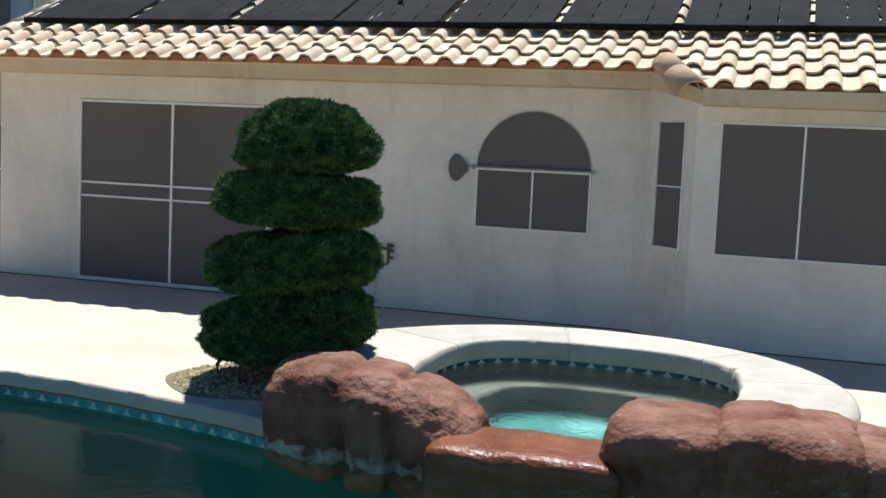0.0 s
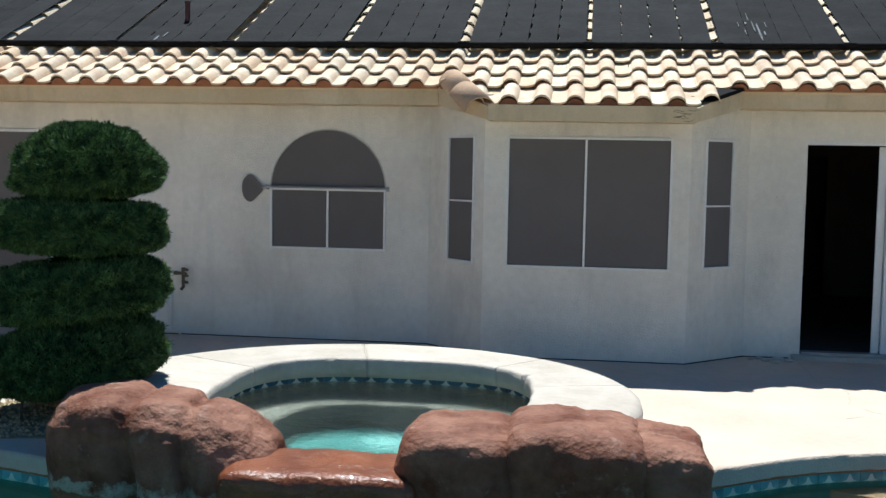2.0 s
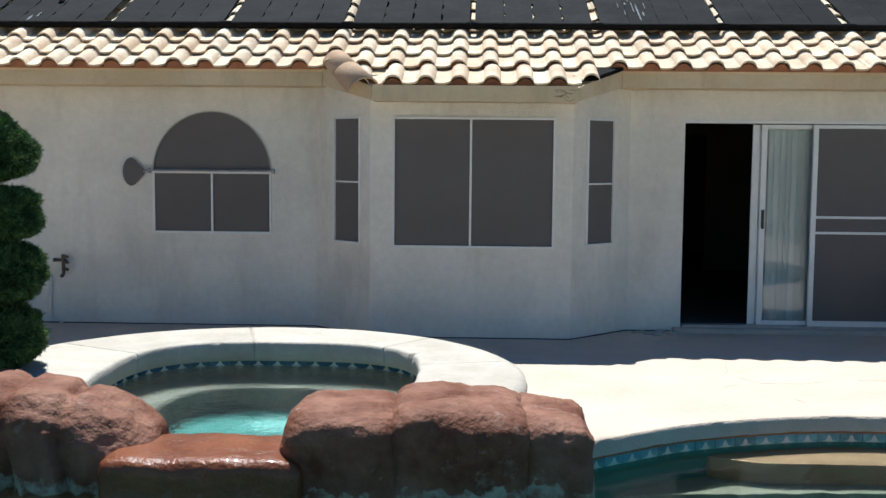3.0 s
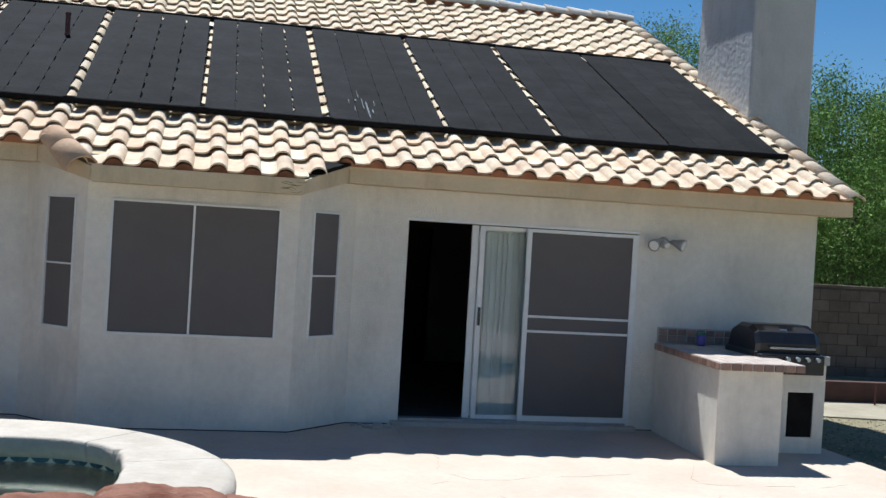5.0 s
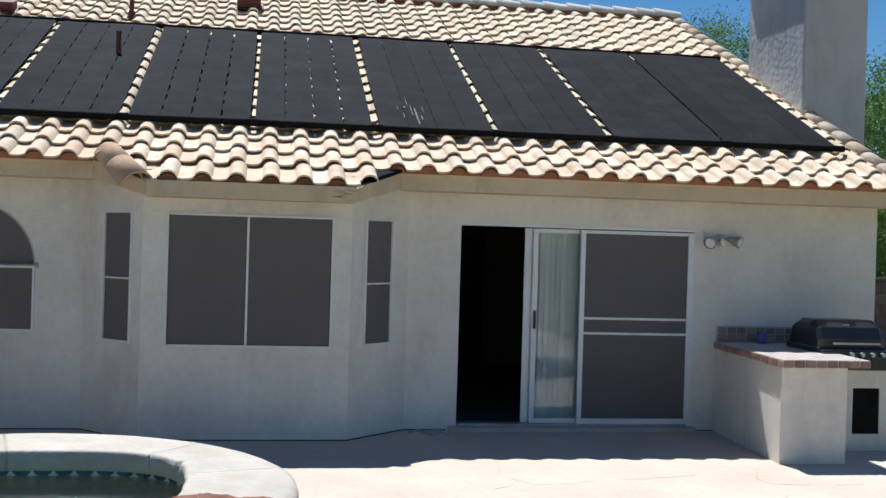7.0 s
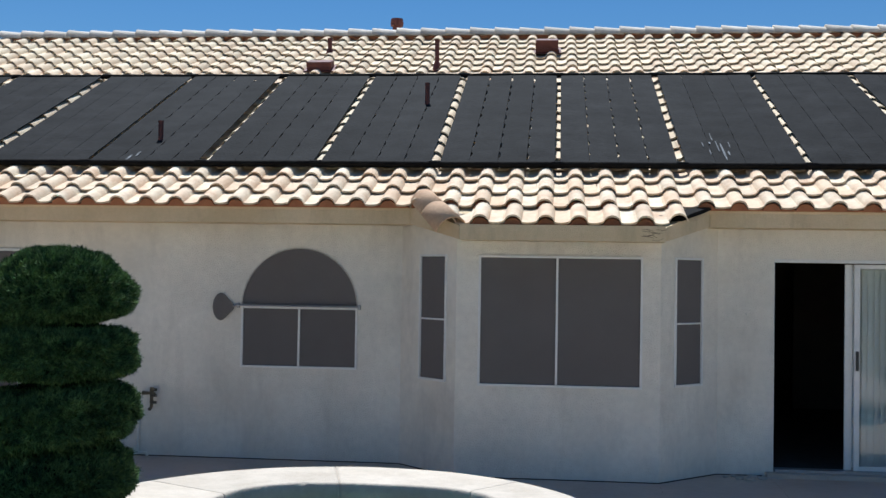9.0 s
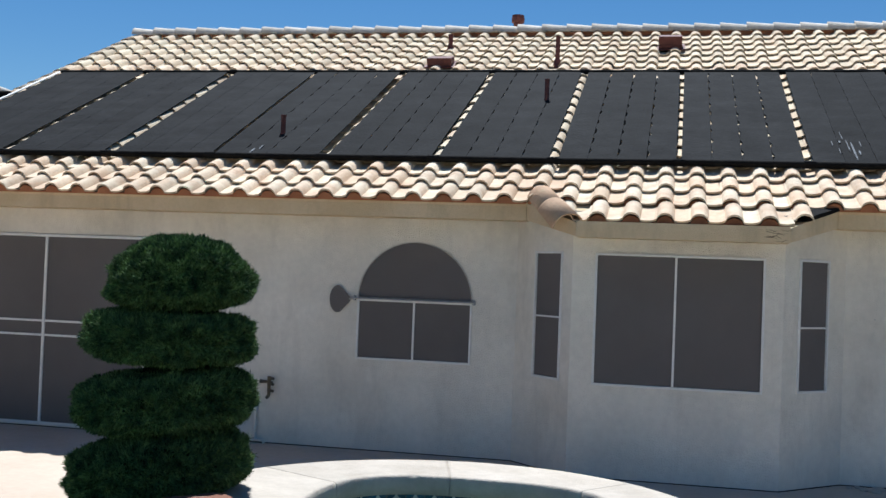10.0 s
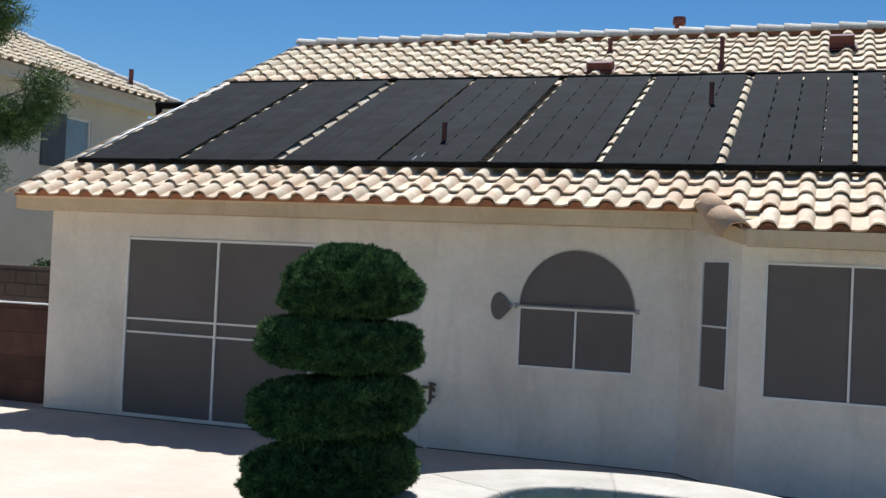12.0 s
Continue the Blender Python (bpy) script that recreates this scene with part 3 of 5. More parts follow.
fascia("fascia_west", (-9.93, FY), (HIP_W, FY), FZ0, FZ1, 0.357)
fascia("fascia_east", (HIP_E, FY), (6.36, FY), FZ0, FZ1, 0.357)
fascia("fascia_bay_front", (BFX0, BAY_FY), (BFX1, BAY_FY), 2.20, 2.345, 0.288)
fascia("fascia_bay_west", (HIP_W + 0.004, FY - 0.004), (BFX0 - 0.004, BAY_FY), FZ0, 2.545, 0.30, 2.205, 2.33)
fascia("fascia_bay_east", (BFX1 + 0.004, BAY_FY), (HIP_E - 0.004, FY - 0.004), 2.205, 2.33, 0.30, FZ0, 2.545)
for name, x0, x1 in (("bargeboard_west", -9.93, -9.80), ("bargeboard_east", 6.23, 6.36)):
    bm = bmesh.new()
    pr = [(FY + 0.003, FZ0), (RIDGE_Y, crest_z(RIDGE_Y) - 0.30), (RIDGE_Y, crest_z(RIDGE_Y) - 0.10), (FY + 0.003, FZ1)]
    a, b = [[bm.verts.new((x, y, z)) for y, z in pr] for x in (x0, x1)]
    for i in range(4):
        bm.faces.new((a[i], a[(i + 1) % 4], b[(i + 1) % 4], b[i]))
    bm.faces.new(a)
    bm.faces.new(b)
    bmesh.ops.recalc_face_normals(bm, faces=bm.faces[:])
    tagged(part(name, bm, FASCIA), "tan painted sloping gable board", "trim", kind="structure")

# ---- windows and doors ----
def screen_window(name, m, w, h, uprights=(), rails=(), label="dark sun screen window in a thin white frame", arch=False, bar=0.021):
    """A framed dark screen. Its lower left outer corner is the origin; y = 0 is the wall's face."""
    win = thing(name, label, "window", m, kind="structure")
    f0, f1 = -0.016, 0.035
    if arch:
        zs = ARCH_Z1 - ARCH_Z0
        for i in range(24):
            a0, a1 = math.pi * i / 24, math.pi * (i + 1) / 24
            bm = bmesh.new()
            q = [(w / 2 + r * math.cos(a), zs + r * math.sin(a)) for a, r in ((a0, w / 2), (a1, w / 2), (a1, w / 2 - 0.010), (a0, w / 2 - 0.010))]
            A, B = [[bm.verts.new((x, y, z)) for x, z in q] for y in (f0, f1)]
            for k in range(4):
                bm.faces.new((A[k], A[(k + 1) % 4], B[(k + 1) % 4], B[k]))
            bm.faces.new(A)
            bm.faces.new(B)
            bmesh.ops.recalc_face_normals(bm, faces=bm.faces[:])
            part("window_frame", bm, GROUT, win)
        half = [(0.012, zs + 0.02), (w - 0.012, zs + 0.02)] + [(w / 2 + (w / 2 - 0.012) * math.cos(math.pi * i / 24), zs + (w / 2 - 0.012) * math.sin(math.pi * i / 24)) for i in range(1, 24)]
        bm = wall_panel(half, (), 0.012)
        bmesh.ops.translate(bm, verts=bm.verts[:], vec=(0, 0.002, 0))
        part("pane", bm, SCREEN, win, "half-round dark screen")
        h = zs
    part("window_frame", box(0, bar, f0, f1, 0, h, 0.003), WHITE, win)
    part("window_frame", box(w - bar, w, f0, f1, 0, h, 0.003), WHITE, win)
    part("window_frame", box(bar, w - bar, f0, f1, 0, bar, 0.003), WHITE, win)
    part("window_frame", box(bar, w - bar, f0, f1, h - bar, h, 0.003), WHITE, win)
    for x in uprights:
        part("mullion", box(x - bar / 2, x + bar / 2, f0 + 0.002, f1, bar, h - bar, 0.003), WHITE, win)
    for z in rails:
        part("rail", box(bar, w - bar, f0 + 0.004, f1, z - bar * 0.4, z + bar * 0.4, 0.003), WHITE, win)
    xs, zs = [bar, *sorted(uprights), w - bar], [bar, *sorted(rails), h - bar]
    for x0, x1 in zip(xs, xs[1:]):
        for z0, z1 in zip(zs, zs[1:]):
            part("pane", box(x0 + 0.001, x1 - 0.001, 0.004, 0.014, z0 + 0.001, z1 - 0.001), SCREEN, win)
    return win


screen_window("window_1", pose(ARCH_X - ARCH_R, 0, ARCH_Z0), 2 * ARCH_R, 0, (ARCH_R,), (), "arched window with dark sun screens and white frame", True)
screen_window("window_2", pose(BW0, -BAYD, BZ0), BW1 - BW0, BZ1 - BZ0, (0.742,), (), "wide bay window with two dark sun screens")
side_m = pose(BAY0, 0, 0, 0, 0, -45) @ pose(S0, 0, SZ0)
screen_window("window_3", side_m, S1 - S0, SZ1 - SZ0, (), (0.60,), "narrow bay side window with dark screens")
side_m = pose(BAY1 - BAYD, -BAYD, 0, 0, 0, 45) @ pose(SIDE - S1 + 0.062, 0, SZ0)
screen_window("window_4", side_m, S1 - S0, SZ1 - SZ0, (), (0.60,), "narrow bay side window with dark screens")
# the closed patio door, all screened
dl = screen_window("door_1", pose(DOOR_L[0], 0, -0.018), DOOR_L[1] - DOOR_L[0], 2.102, (1.235,), (0.985, 1.143), "closed patio door with dark screens in white frames", bar=0.030)
dl["category"] = "door"
# the open patio door: fixed screened half, glass slid part-way behind it
dr = thing("door_2", "half-open white sliding patio door with dark screen", "door", pose(DOOR_R[0], 0, 0.0), kind="structure")
W2 = DOOR_R[1] - DOOR_R[0]
part("door_frame", box(0, W2, -0.010, 0.12, 2.045, 2.076, 0.003), WHITE, dr)
part("door_frame", box(0, 0.010, 0.03, 0.12, 0.0, 2.045, 0.003), WHITE, dr)
part("door_frame", box(W2 - 0.035, W2, -0.012, 0.12, 0.0, 2.035, 0.003), WHITE, dr)
part("door_track", box(0.018, W2 - 0.035, -0.01, 0.12, 0.0, 0.03, 0.003), GREY_METAL, dr)
SX0, SX1 = 1.262, W2 - 0.035
sc = part("screen_door", box(SX0, SX0 + 0.05, -0.02, 0.02, 0.03, 2.035, 0.004), WHITE, dr)
for b in ((SX1 - 0.03, SX1, 0.03, 2.035), (SX0 + 0.05, SX1 - 0.03, 0.03, 0.085), (SX0 + 0.05, SX1 - 0.03, 2.0, 2.035), (SX0 + 0.05, SX1 - 0.03, 0.955, 0.980), (SX0 + 0.05, SX1 - 0.03, 1.11, 1.135)):
    part("rail", box(b[0], b[1], -0.018, 0.018, b[2], b[3], 0.003), WHITE, sc)
part("pane", box(SX0 + 0.051, SX1 - 0.031, -0.004, 0.004, 0.086, 1.999), SCREEN, sc, "dark woven sun screen")
GX0, GX1 = 0.772, 2.0
gl = part("sliding_panel", box(GX0, GX0 + 0.055, 0.045, 0.085, 0.03, 2.035, 0.004), WHITE, dr)
for b in ((GX1 - 0.05, GX1, 0.03, 2.035), (GX0 + 0.055, GX1 - 0.05, 0.03, 0.075), (GX0 + 0.055, GX1 - 0.05, 1.995, 2.035)):
    part("rail", box(b[0], b[1], 0.047, 0.083, b[2], b[3], 0.003), WHITE, gl)
part("rail", box(GX0 - 0.078, GX0 - 0.004, 0.092, 0.118, 0.03, 2.035, 0.003), WHITE, gl)
pane = part("pane", box(GX0 + 0.056, GX1 - 0.051, 0.062, 0.068, 0.076, 1.994), GLASS, gl, "clear glass pane")
pane.visible_shadow = False
hd = bmesh.new()
add_box(hd, GX0 + 0.015, GX0 + 0.040, 0.015, 0.046, 1.0, 1.19, 0.006)
part("handle", hd, BLACK, gl, "black pull handle")
blind = thing("vertical_blind", "white fabric vertical blind drawn behind sliding glass", "blind")
for i in range(13):
    bm = bmesh.new()
    x = DOOR_R[0] + 0.80 + i * 0.058
    add_box(bm, -0.042, 0.042, -0.001, 0.001, 0.04, 1.98)
    bm.transform(pose(x, 0.19 + 0.004 * (i % 2), 0, 0, 0, 24 + 9 * math.sin(i * 1.7)))
    part("slat", bm, FABRIC, blind)
part("headrail", box(DOOR_R[0] + 0.80, DOOR_R[1], 0.17, 0.21, 1.98, 2.03, 0.004), WHITE, blind)

# ---- roof ----
ALPHA = math.atan(SLOPE)
CA, SA = math.cos(ALPHA), math.sin(ALPHA)
TW, TE, CREST_H = 0.305, 0.37, 0.092     # tile width, course, height of a crest over the roof boards
BASE_Z = crest_z(EAVE_Y) - CREST_H / CA
ROOF_X0, ROOF_X1 = -9.95, 6.37


def roof_m(x, s, n=0.0):
    """The pose of a point of the front roof: x along the eave, s up the slope from it, n off the boards."""
    m = Matrix(((1, 0, 0, x), (0, CA, -SA, EAVE_Y + s * CA - n * SA), (0, SA, CA, BASE_Z + s * SA + n * CA), (0, 0, 0, 1)))
    return m


RIDGE_S = (RIDGE_Y - EAVE_Y) / CA
roof = thing("roof", "low tiled roof of sun-bleached clay S-tiles", "roof", kind="structure")
bm = bmesh.new()
add_box(bm, ROOF_X0 + 0.03, ROOF_X1 - 0.03, 0.05, RIDGE_S, -0.06, 0.0, m=roof_m(0, 0))
part("roof_boards", bm, FASCIA, roof)
bm = bmesh.new()
vs = [bm.verts.new(roof_m(x, s, n) @ Vector()) for n in (-0.05, 0.0) for x, s in ((HIP_W, 0.05), (BFX0, -0.44), (BFX1, -0.44), (HIP_E, 0.05))]
for f in ((3, 2, 1, 0), (4, 5, 6, 7), (0, 1, 5, 4), (1, 2, 6, 5), (2, 3, 7, 6), (3, 0, 4, 7)):
    bm.faces.new([vs[i] for i in f])
part("roof_boards", bm, FASCIA, roof)
bm = bmesh.new()
zr = (roof_m(0, RIDGE_S) @ Vector()).z
vs = [bm.verts.new(p) for p in ((ROOF_X0, RIDGE_Y, zr), (ROOF_X1, RIDGE_Y, zr), (ROOF_X1, 13.9, zr - 7.2 * SLOPE), (ROOF_X0, 13.9, zr - 7.2 * SLOPE))]
bm.faces.new(vs)
r = bmesh.ops.extrude_face_region(bm, geom=bm.faces[:])
bmesh.ops.translate(bm, verts=[v for v in r["geom"] if isinstance(v, bmesh.types.BMVert)], vec=(0, 0, -0.08))
bmesh.ops.recalc_face_normals(bm, faces=bm.faces[:])
part("rear_roof_slope", bm, TILE_FAR, roof)

PROFILE = [(0.0, 0.016), (0.020, 0.026), (0.034, 0.055), (0.062, 0.076), (0.097, 0.083), (0.132, 0.076), (0.160, 0.055), (0.175, 0.026), (0.182, 0.010), (0.225, 0.005), (0.268, 0.007), (0.309, 0.016)]


def crease(me):
    """Sharp seams where each barrel meets its pans."""
    k, per = len(PROFILE), 6 * len(PROFILE)
    for e in me.edges:
        a, b = e.vertices[0] % per, e.vertices[1] % per
        if abs(a - b) == k and min(a, b) in (1, 8):
            e.use_edge_sharp = True


def tile_geometry(length):
    """An S-shaped tile: its top, its thick front lip and its underside, each with edges of its own."""
    lip, tail = 0.036, -0.004
    k = len(PROFILE)
    front, rear = [(u, 0.0, n + lip) for u, n in PROFILE], [(u, length, n + tail) for u, n in PROFILE]
    under, inner = [(u, 0.0, n + lip - 0.019) for u, n in PROFILE], [(u, length * 0.6, n - 0.012) for u, n in PROFILE]
    v = front + rear + front + under + under + inner
    f = []
    for i in range(k - 1):
        f += [(i, i + 1, k + i + 1, k + i), (2 * k + i + 1, 2 * k + i, 3 * k + i, 3 * k + i + 1), (4 * k + i + 1, 4 * k + i, 5 * k + i, 5 * k + i + 1)]
    return v, f


tile_v, tile_f = tile_geometry(0.425)
tile_me = bpy.data.meshes.new("tile")
tile_me.from_pydata(tile_v, [], tile_f)
tile_me.materials.append(TILE)
for p in tile_me.polygons:
    p.use_smooth = p.index % 3 == 0
crease(tile_me)
rng = random.Random(4)
COLS = int((ROOF_X1 - ROOF_X0 - 0.1) / TW)
TX0 = ROOF_X0 + 0.06
ROWS = int(RIDGE_S / TE)
PANEL_S0, PANEL_S1 = (0.52 - EAVE_Y) / CA, (4.02 - EAVE_Y) / CA
near_tiles, far_tiles = [], []
for j in range(ROWS + 1):
    for i in range(COLS):
        x, s = TX0 + i * TW, j * TE
        if s > RIDGE_S - 0.16:
            continue
        jig = roof_m(x + rng.uniform(-0.004, 0.004), s + rng.uniform(-0.008, 0.008), rng.uniform(0, 0.004)) @ pose(0, 0, 0, 0, 0, rng.uniform(-0.8, 0.8))
        near = j < 3 or (s > PANEL_S1 - 0.2 and j < ROWS - 6 and len(near_tiles) < 290)
        (near_tiles if near else far_tiles).append(jig)
for i in range(-1, 7):
    near_tiles.append(roof_m(-1.335 + i * TW, -0.44 if i < 6 else -0.37, 0.004 if i >= 0 else -0.012) @ pose(0, 0, 0, 0, 0, rng.uniform(-0.6, 0.6)))
# the last barrel on the bay has lost its pan
end_me = bpy.data.meshes.new("tile_end")
end_me.from_pydata(tile_v, [], tile_f[:24])
end_me.materials.append(TILE)
for p in end_me.polygons:
    p.use_smooth = p.index % 3 == 0
last_tile = near_tiles[-1]
for m in near_tiles:
    ob = new("roof_tile", end_me if m is last_tile else tile_me)
    ob.parent, ob.matrix_world = roof, m
tv, tf = [], []
for m in far_tiles:
    o = len(tv)
    tv += [tuple(m @ Vector(v)) for v in tile_v]
    tf += [tuple(o + k for k in f) for f in tile_f]
me = bpy.data.meshes.new("roof_tiles")
me.from_pydata(tv, [], tf)
me.materials.append(TILE_FAR)
for p in me.polygons:
    p.use_smooth = p.index % 3 == 0
crease(me)
far_ob = new("roof_tiles", me)
far_ob.parent = roof
tagged(far_ob, "sun-bleached clay tiles of the upper roof", kind="stuff")
# red closures that fill the barrels along the eaves
clos_me = None
for x, s in [(TX0 + i * TW, 0.0) for i in range(COLS)] + [(-1.335 + i * TW, -0.44) for i in range(6)]:
    if clos_me is None:
        bm = bmesh.new()
        top = [(u, n - 0.004) for u, n in PROFILE[1:9]]
        a = [bm.verts.new((u, 0.012, n)) for u, n in top] + [bm.verts.new((top[-1][0], 0.012, 0.004)), bm.verts.new((top[0][0], 0.012, 0.004))]
        bm.faces.new(a)
        r = bmesh.ops.extrude_face_region(bm, geom=bm.faces[:])
        bmesh.ops.translate(bm, verts=[v for v in r["geom"] if isinstance(v, bmesh.types.BMVert)], vec=(0, 0.04, 0))
        bmesh.ops.recalc_face_normals(bm, faces=bm.faces[:])
        clos_me = mesh_of("closure", bm, MORTAR)
    ob = new("closure", clos_me)
    ob.parent, ob.matrix_world = roof, roof_m(x, s)
for x0, x1, s in ((ROOF_X0 + 0.02, HIP_W, 0.02), (HIP_E, ROOF_X1 - 0.02, 0.02), (BFX0 + 0.02, BFX1, -0.42)):
    part("eave_strip", box(x0, x1, 0.0, 0.03, 0.0, 0.016, m=roof_m(0, s)), MORTAR, roof)


def barrel(length, r0, r1, seg=9):
    """A half-round cap tile along y, a little wider at its lower end, with thickness."""
    bm = bmesh.new()
    rows = []
    for y, r in ((0, r0), (length, r1)):
        for d in (0.0, 0.016):
            rows.append([bm.verts.new(((r - d) * math.cos(math.pi * k / seg), y, (r - d) * math.sin(math.pi * k / seg))) for k in range(seg + 1)])
    for k in range(seg):
        bm.faces.new((rows[0][k], rows[0][k + 1], rows[2][k + 1], rows[2][k]))
        bm.faces.new((rows[1][k + 1], rows[1][k], rows[3][k], rows[3][k + 1]))
        bm.faces.new((rows[0][k + 1], rows[0][k], rows[1][k], rows[1][k + 1]))
    bmesh.ops.recalc_face_normals(bm, faces=bm.faces[:])
    return bm


cap_me = mesh_of("cap", barrel(0.47, 0.135, 0.104), RIDGE, smooth=True)
part("ridge_mortar", box(ROOF_X0 + 0.05, ROOF_X1 - 0.05, RIDGE_Y - 0.06, RIDGE_Y + 0.06, zr - 0.10, zr + 0.055), MORTAR, roof)
n_caps = int((ROOF_X1 - ROOF_X0) / 0.40)
for i in range(n_caps + 1):
    ob = new("ridge_tile", cap_me)
    ob.parent = roof
    x = min(ROOF_X0 - 0.02 + i * 0.40, ROOF_X1 - 0.44)
    ob.matrix_world = pose(x, RIDGE_Y, zr + 0.062 + rng.uniform(0, 0.008), -1.6, 0, -90 + rng.uniform(-1, 1))
rake_bm = barrel(0.45, 0.105, 0.096)
rake_bm.transform(Matrix.Diagonal((1, 1, 0.55, 1)))
rake_me = mesh_of("rake", rake_bm, TILE, smooth=True)
for x in (ROOF_X0 + 0.03, ROOF_X1 - 0.03):
    s = 0.0
    while s < RIDGE_S - 0.2:
        ob = new("rake_tile", rake_me)
        ob.parent = roof
        ob.matrix_world = roof_m(x, s - 0.02, 0.040 + rng.uniform(0, 0.008)) @ pose(0, 0, 0, -2.2, 0, 0)
        s += TE
# the two big hip tiles on the bay's corner, and the broken flap on the other
hip_a, hip_b = roof_m(HIP_W + 0.13, 0.12, 0.02) @ Vector(), roof_m(BFX0 - 0.085, -0.475, -0.05) @ Vector()
hip_d = (hip_a - hip_b).normalized()
hx = hip_d.cross(Vector((0, 0, 1))).normalized()
hip_m = Matrix((hx, hip_d, hx.cross(hip_d))).transposed().to_4x4()
hip_len = (hip_a - hip_b).length
for k, (f0, r) in enumerate(((0.0, 0.165), (0.46, 0.152))):
    ob = part("hip_tile", barrel(hip_len * 0.56, r, r * 0.93, 12), HIP_CAP, roof, smooth=True)
    ob.matrix_world = Matrix.Translation(hip_b + hip_d * hip_len * f0) @ hip_m
# Black plate paints the shaded underside of the drooping last tile.
flap_a, flap_b = Vector((0.945, -0.362, 2.556)), Vector((0.60, -0.72, 2.405))
flap_u = Vector((0.03, -0.01, 0))
bm = bmesh.new()
rows = []
for f, up_, down in ((0.0, 0.050, 0.004), (0.25, 0.060, 0.006), (0.6, 0.045, 0.012), (1.0, 0.030, 0.010)):
    p = flap_b.lerp(flap_a, f)
    rows.append([bm.verts.new(p + q) for q in (Vector((-0.10, 0.07, up_)), flap_u + Vector((0, 0, up_ * 0.55)), flap_u + Vector((0, 0, -down)), Vector((-0.10, 0.07, -down)))])
for r0, r1 in zip(rows, rows[1:]):
    for k in range(4):
        bm.faces.new((r0[k], r0[(k + 1) % 4], r1[(k + 1) % 4], r1[k]))
bm.faces.new(rows[0])
bm.faces.new(rows[-1])
bmesh.ops.recalc_face_normals(bm, faces=bm.faces[:])
part("valley_flashing", bm, PIPE_BLACK, roof, "black flap for the shaded underside of the tiles")

# ---- solar pool heating mats ----
EDGES = (-9.66, -8.28, -6.93, -5.645, -4.35, -3.09, -1.815, -0.525, 0.755, 2.045, 3.315, 4.605, 5.94)
GAPS = (0.0, 0.10, 0.15, 0.045, 0.115, 0.085, 0.10, 0.055, 0.085, 0.065, 0.085, 0.03, 0.0)
MAT_N = CREST_H + 0.038


def splash(mat_thing, x, s0, s1, wd):
    """A dried pale splash on a mat, from s0 to s1 above its lower edge."""
    bm = bmesh.new()
    pts = [(wd * math.cos(q) * (0.7 + 0.5 * noise.noise((q, x * 9, 2))), (s0 + s1) / 2 + (s1 - s0) / 2 * math.sin(q)) for q in (i * math.tau / 14 for i in range(14))]
    low, top_ = [[bm.verts.new(roof_m(x + u, PANEL_S0 + v_, MAT_N + h) @ Vector()) for u, v_ in pts] for h in (0.0, 0.010)]
    bm.faces.new(top_)
    for i in range(14):
        bm.faces.new((low[i], low[(i + 1) % 14], top_[(i + 1) % 14], top_[i]))
    part("splash", bm, SPLASH, mat_thing, "dried white splash")


for k in range(12):
    x0, x1 = EDGES[k] + GAPS[k] / 2, EDGES[k + 1] - GAPS[k + 1] / 2
    p = thing("solar_panel", "black rubber solar pool heating mat on clay roof", "solar panel", group="solar heating mats on the roof")
    n = 4
    w = (x1 - x0) / n
    slit = 0.005 if k < 3 else 0.022 if k in (6, 7) else 0.016 if k in (3, 4, 5) else 0.014 if k < 8 else 0.008 if k < 10 else 0.003
    ragged_slit = random.Random(60 + k)
    for i in range(n):
        bm = bmesh.new()
        cover = ragged_slit.uniform(0.50, 0.78)
        a, b = x0 + i * w + (slit if i else 0), x0 + (i + 1) * w
        rows = 66
        grid = []
        for r_ in range(rows + 1):
            s = PANEL_S0 + (PANEL_S1 - PANEL_S0) * r_ / rows
            grid.append([bm.verts.new(roof_m(x, s, MAT_N + 0.007 * noise.noise((x * 2, s * 4, 3.0))) @ Vector()) for x in (a - (slit - 0.003 if i and (s / TE + 0.13 * i) % 1 < cover + 0.25 * noise.noise((s * 1.3, i * 3.0, k * 5.0)) else 0), (a + b) / 2, b)])
        for r_ in range(rows):
            for c in range(2):
                bm.faces.new((grid[r_][c], grid[r_][c + 1], grid[r_ + 1][c + 1], grid[r_ + 1][c]))
        rr = bmesh.ops.extrude_face_region(bm, geom=bm.faces[:])
        bmesh.ops.translate(bm, verts=[v for v in rr["geom"] if isinstance(v, bmesh.types.BMVert)], vec=(0, 0.003, -0.010))
        bmesh.ops.recalc_face_normals(bm, faces=bm.faces[:])
        part("mat_strip", bm, RUBBER, p)
    if k == 3:
        # a dried drip under the vent pipe
        for dx, s0, s1, wd in ((0.44, 0.02, 0.22, 0.020), (0.50, 0.16, 0.34, 0.014)):
            splash(p, EDGES[k] + dx, s0, s1, wd)
    if k == 8:
        # dried white splashes and a drip on one mat
        for dx, s0, s1, wd in ((0.47, 0.10, 0.72, 0.013), (0.43, 0.40, 0.80, 0.008), (0.36, 0.68, 0.76, 0.016), (0.52, 0.28, 0.44, 0.010), (0.28, 0.58, 0.76, 0.007), (0.40, 0.80, 1.10, 0.006), (0.33, 0.30, 0.52, 0.006), (0.56, 0.55, 0.75, 0.006)):
            splash(p, EDGES[k] + dx, s0, s1, wd)
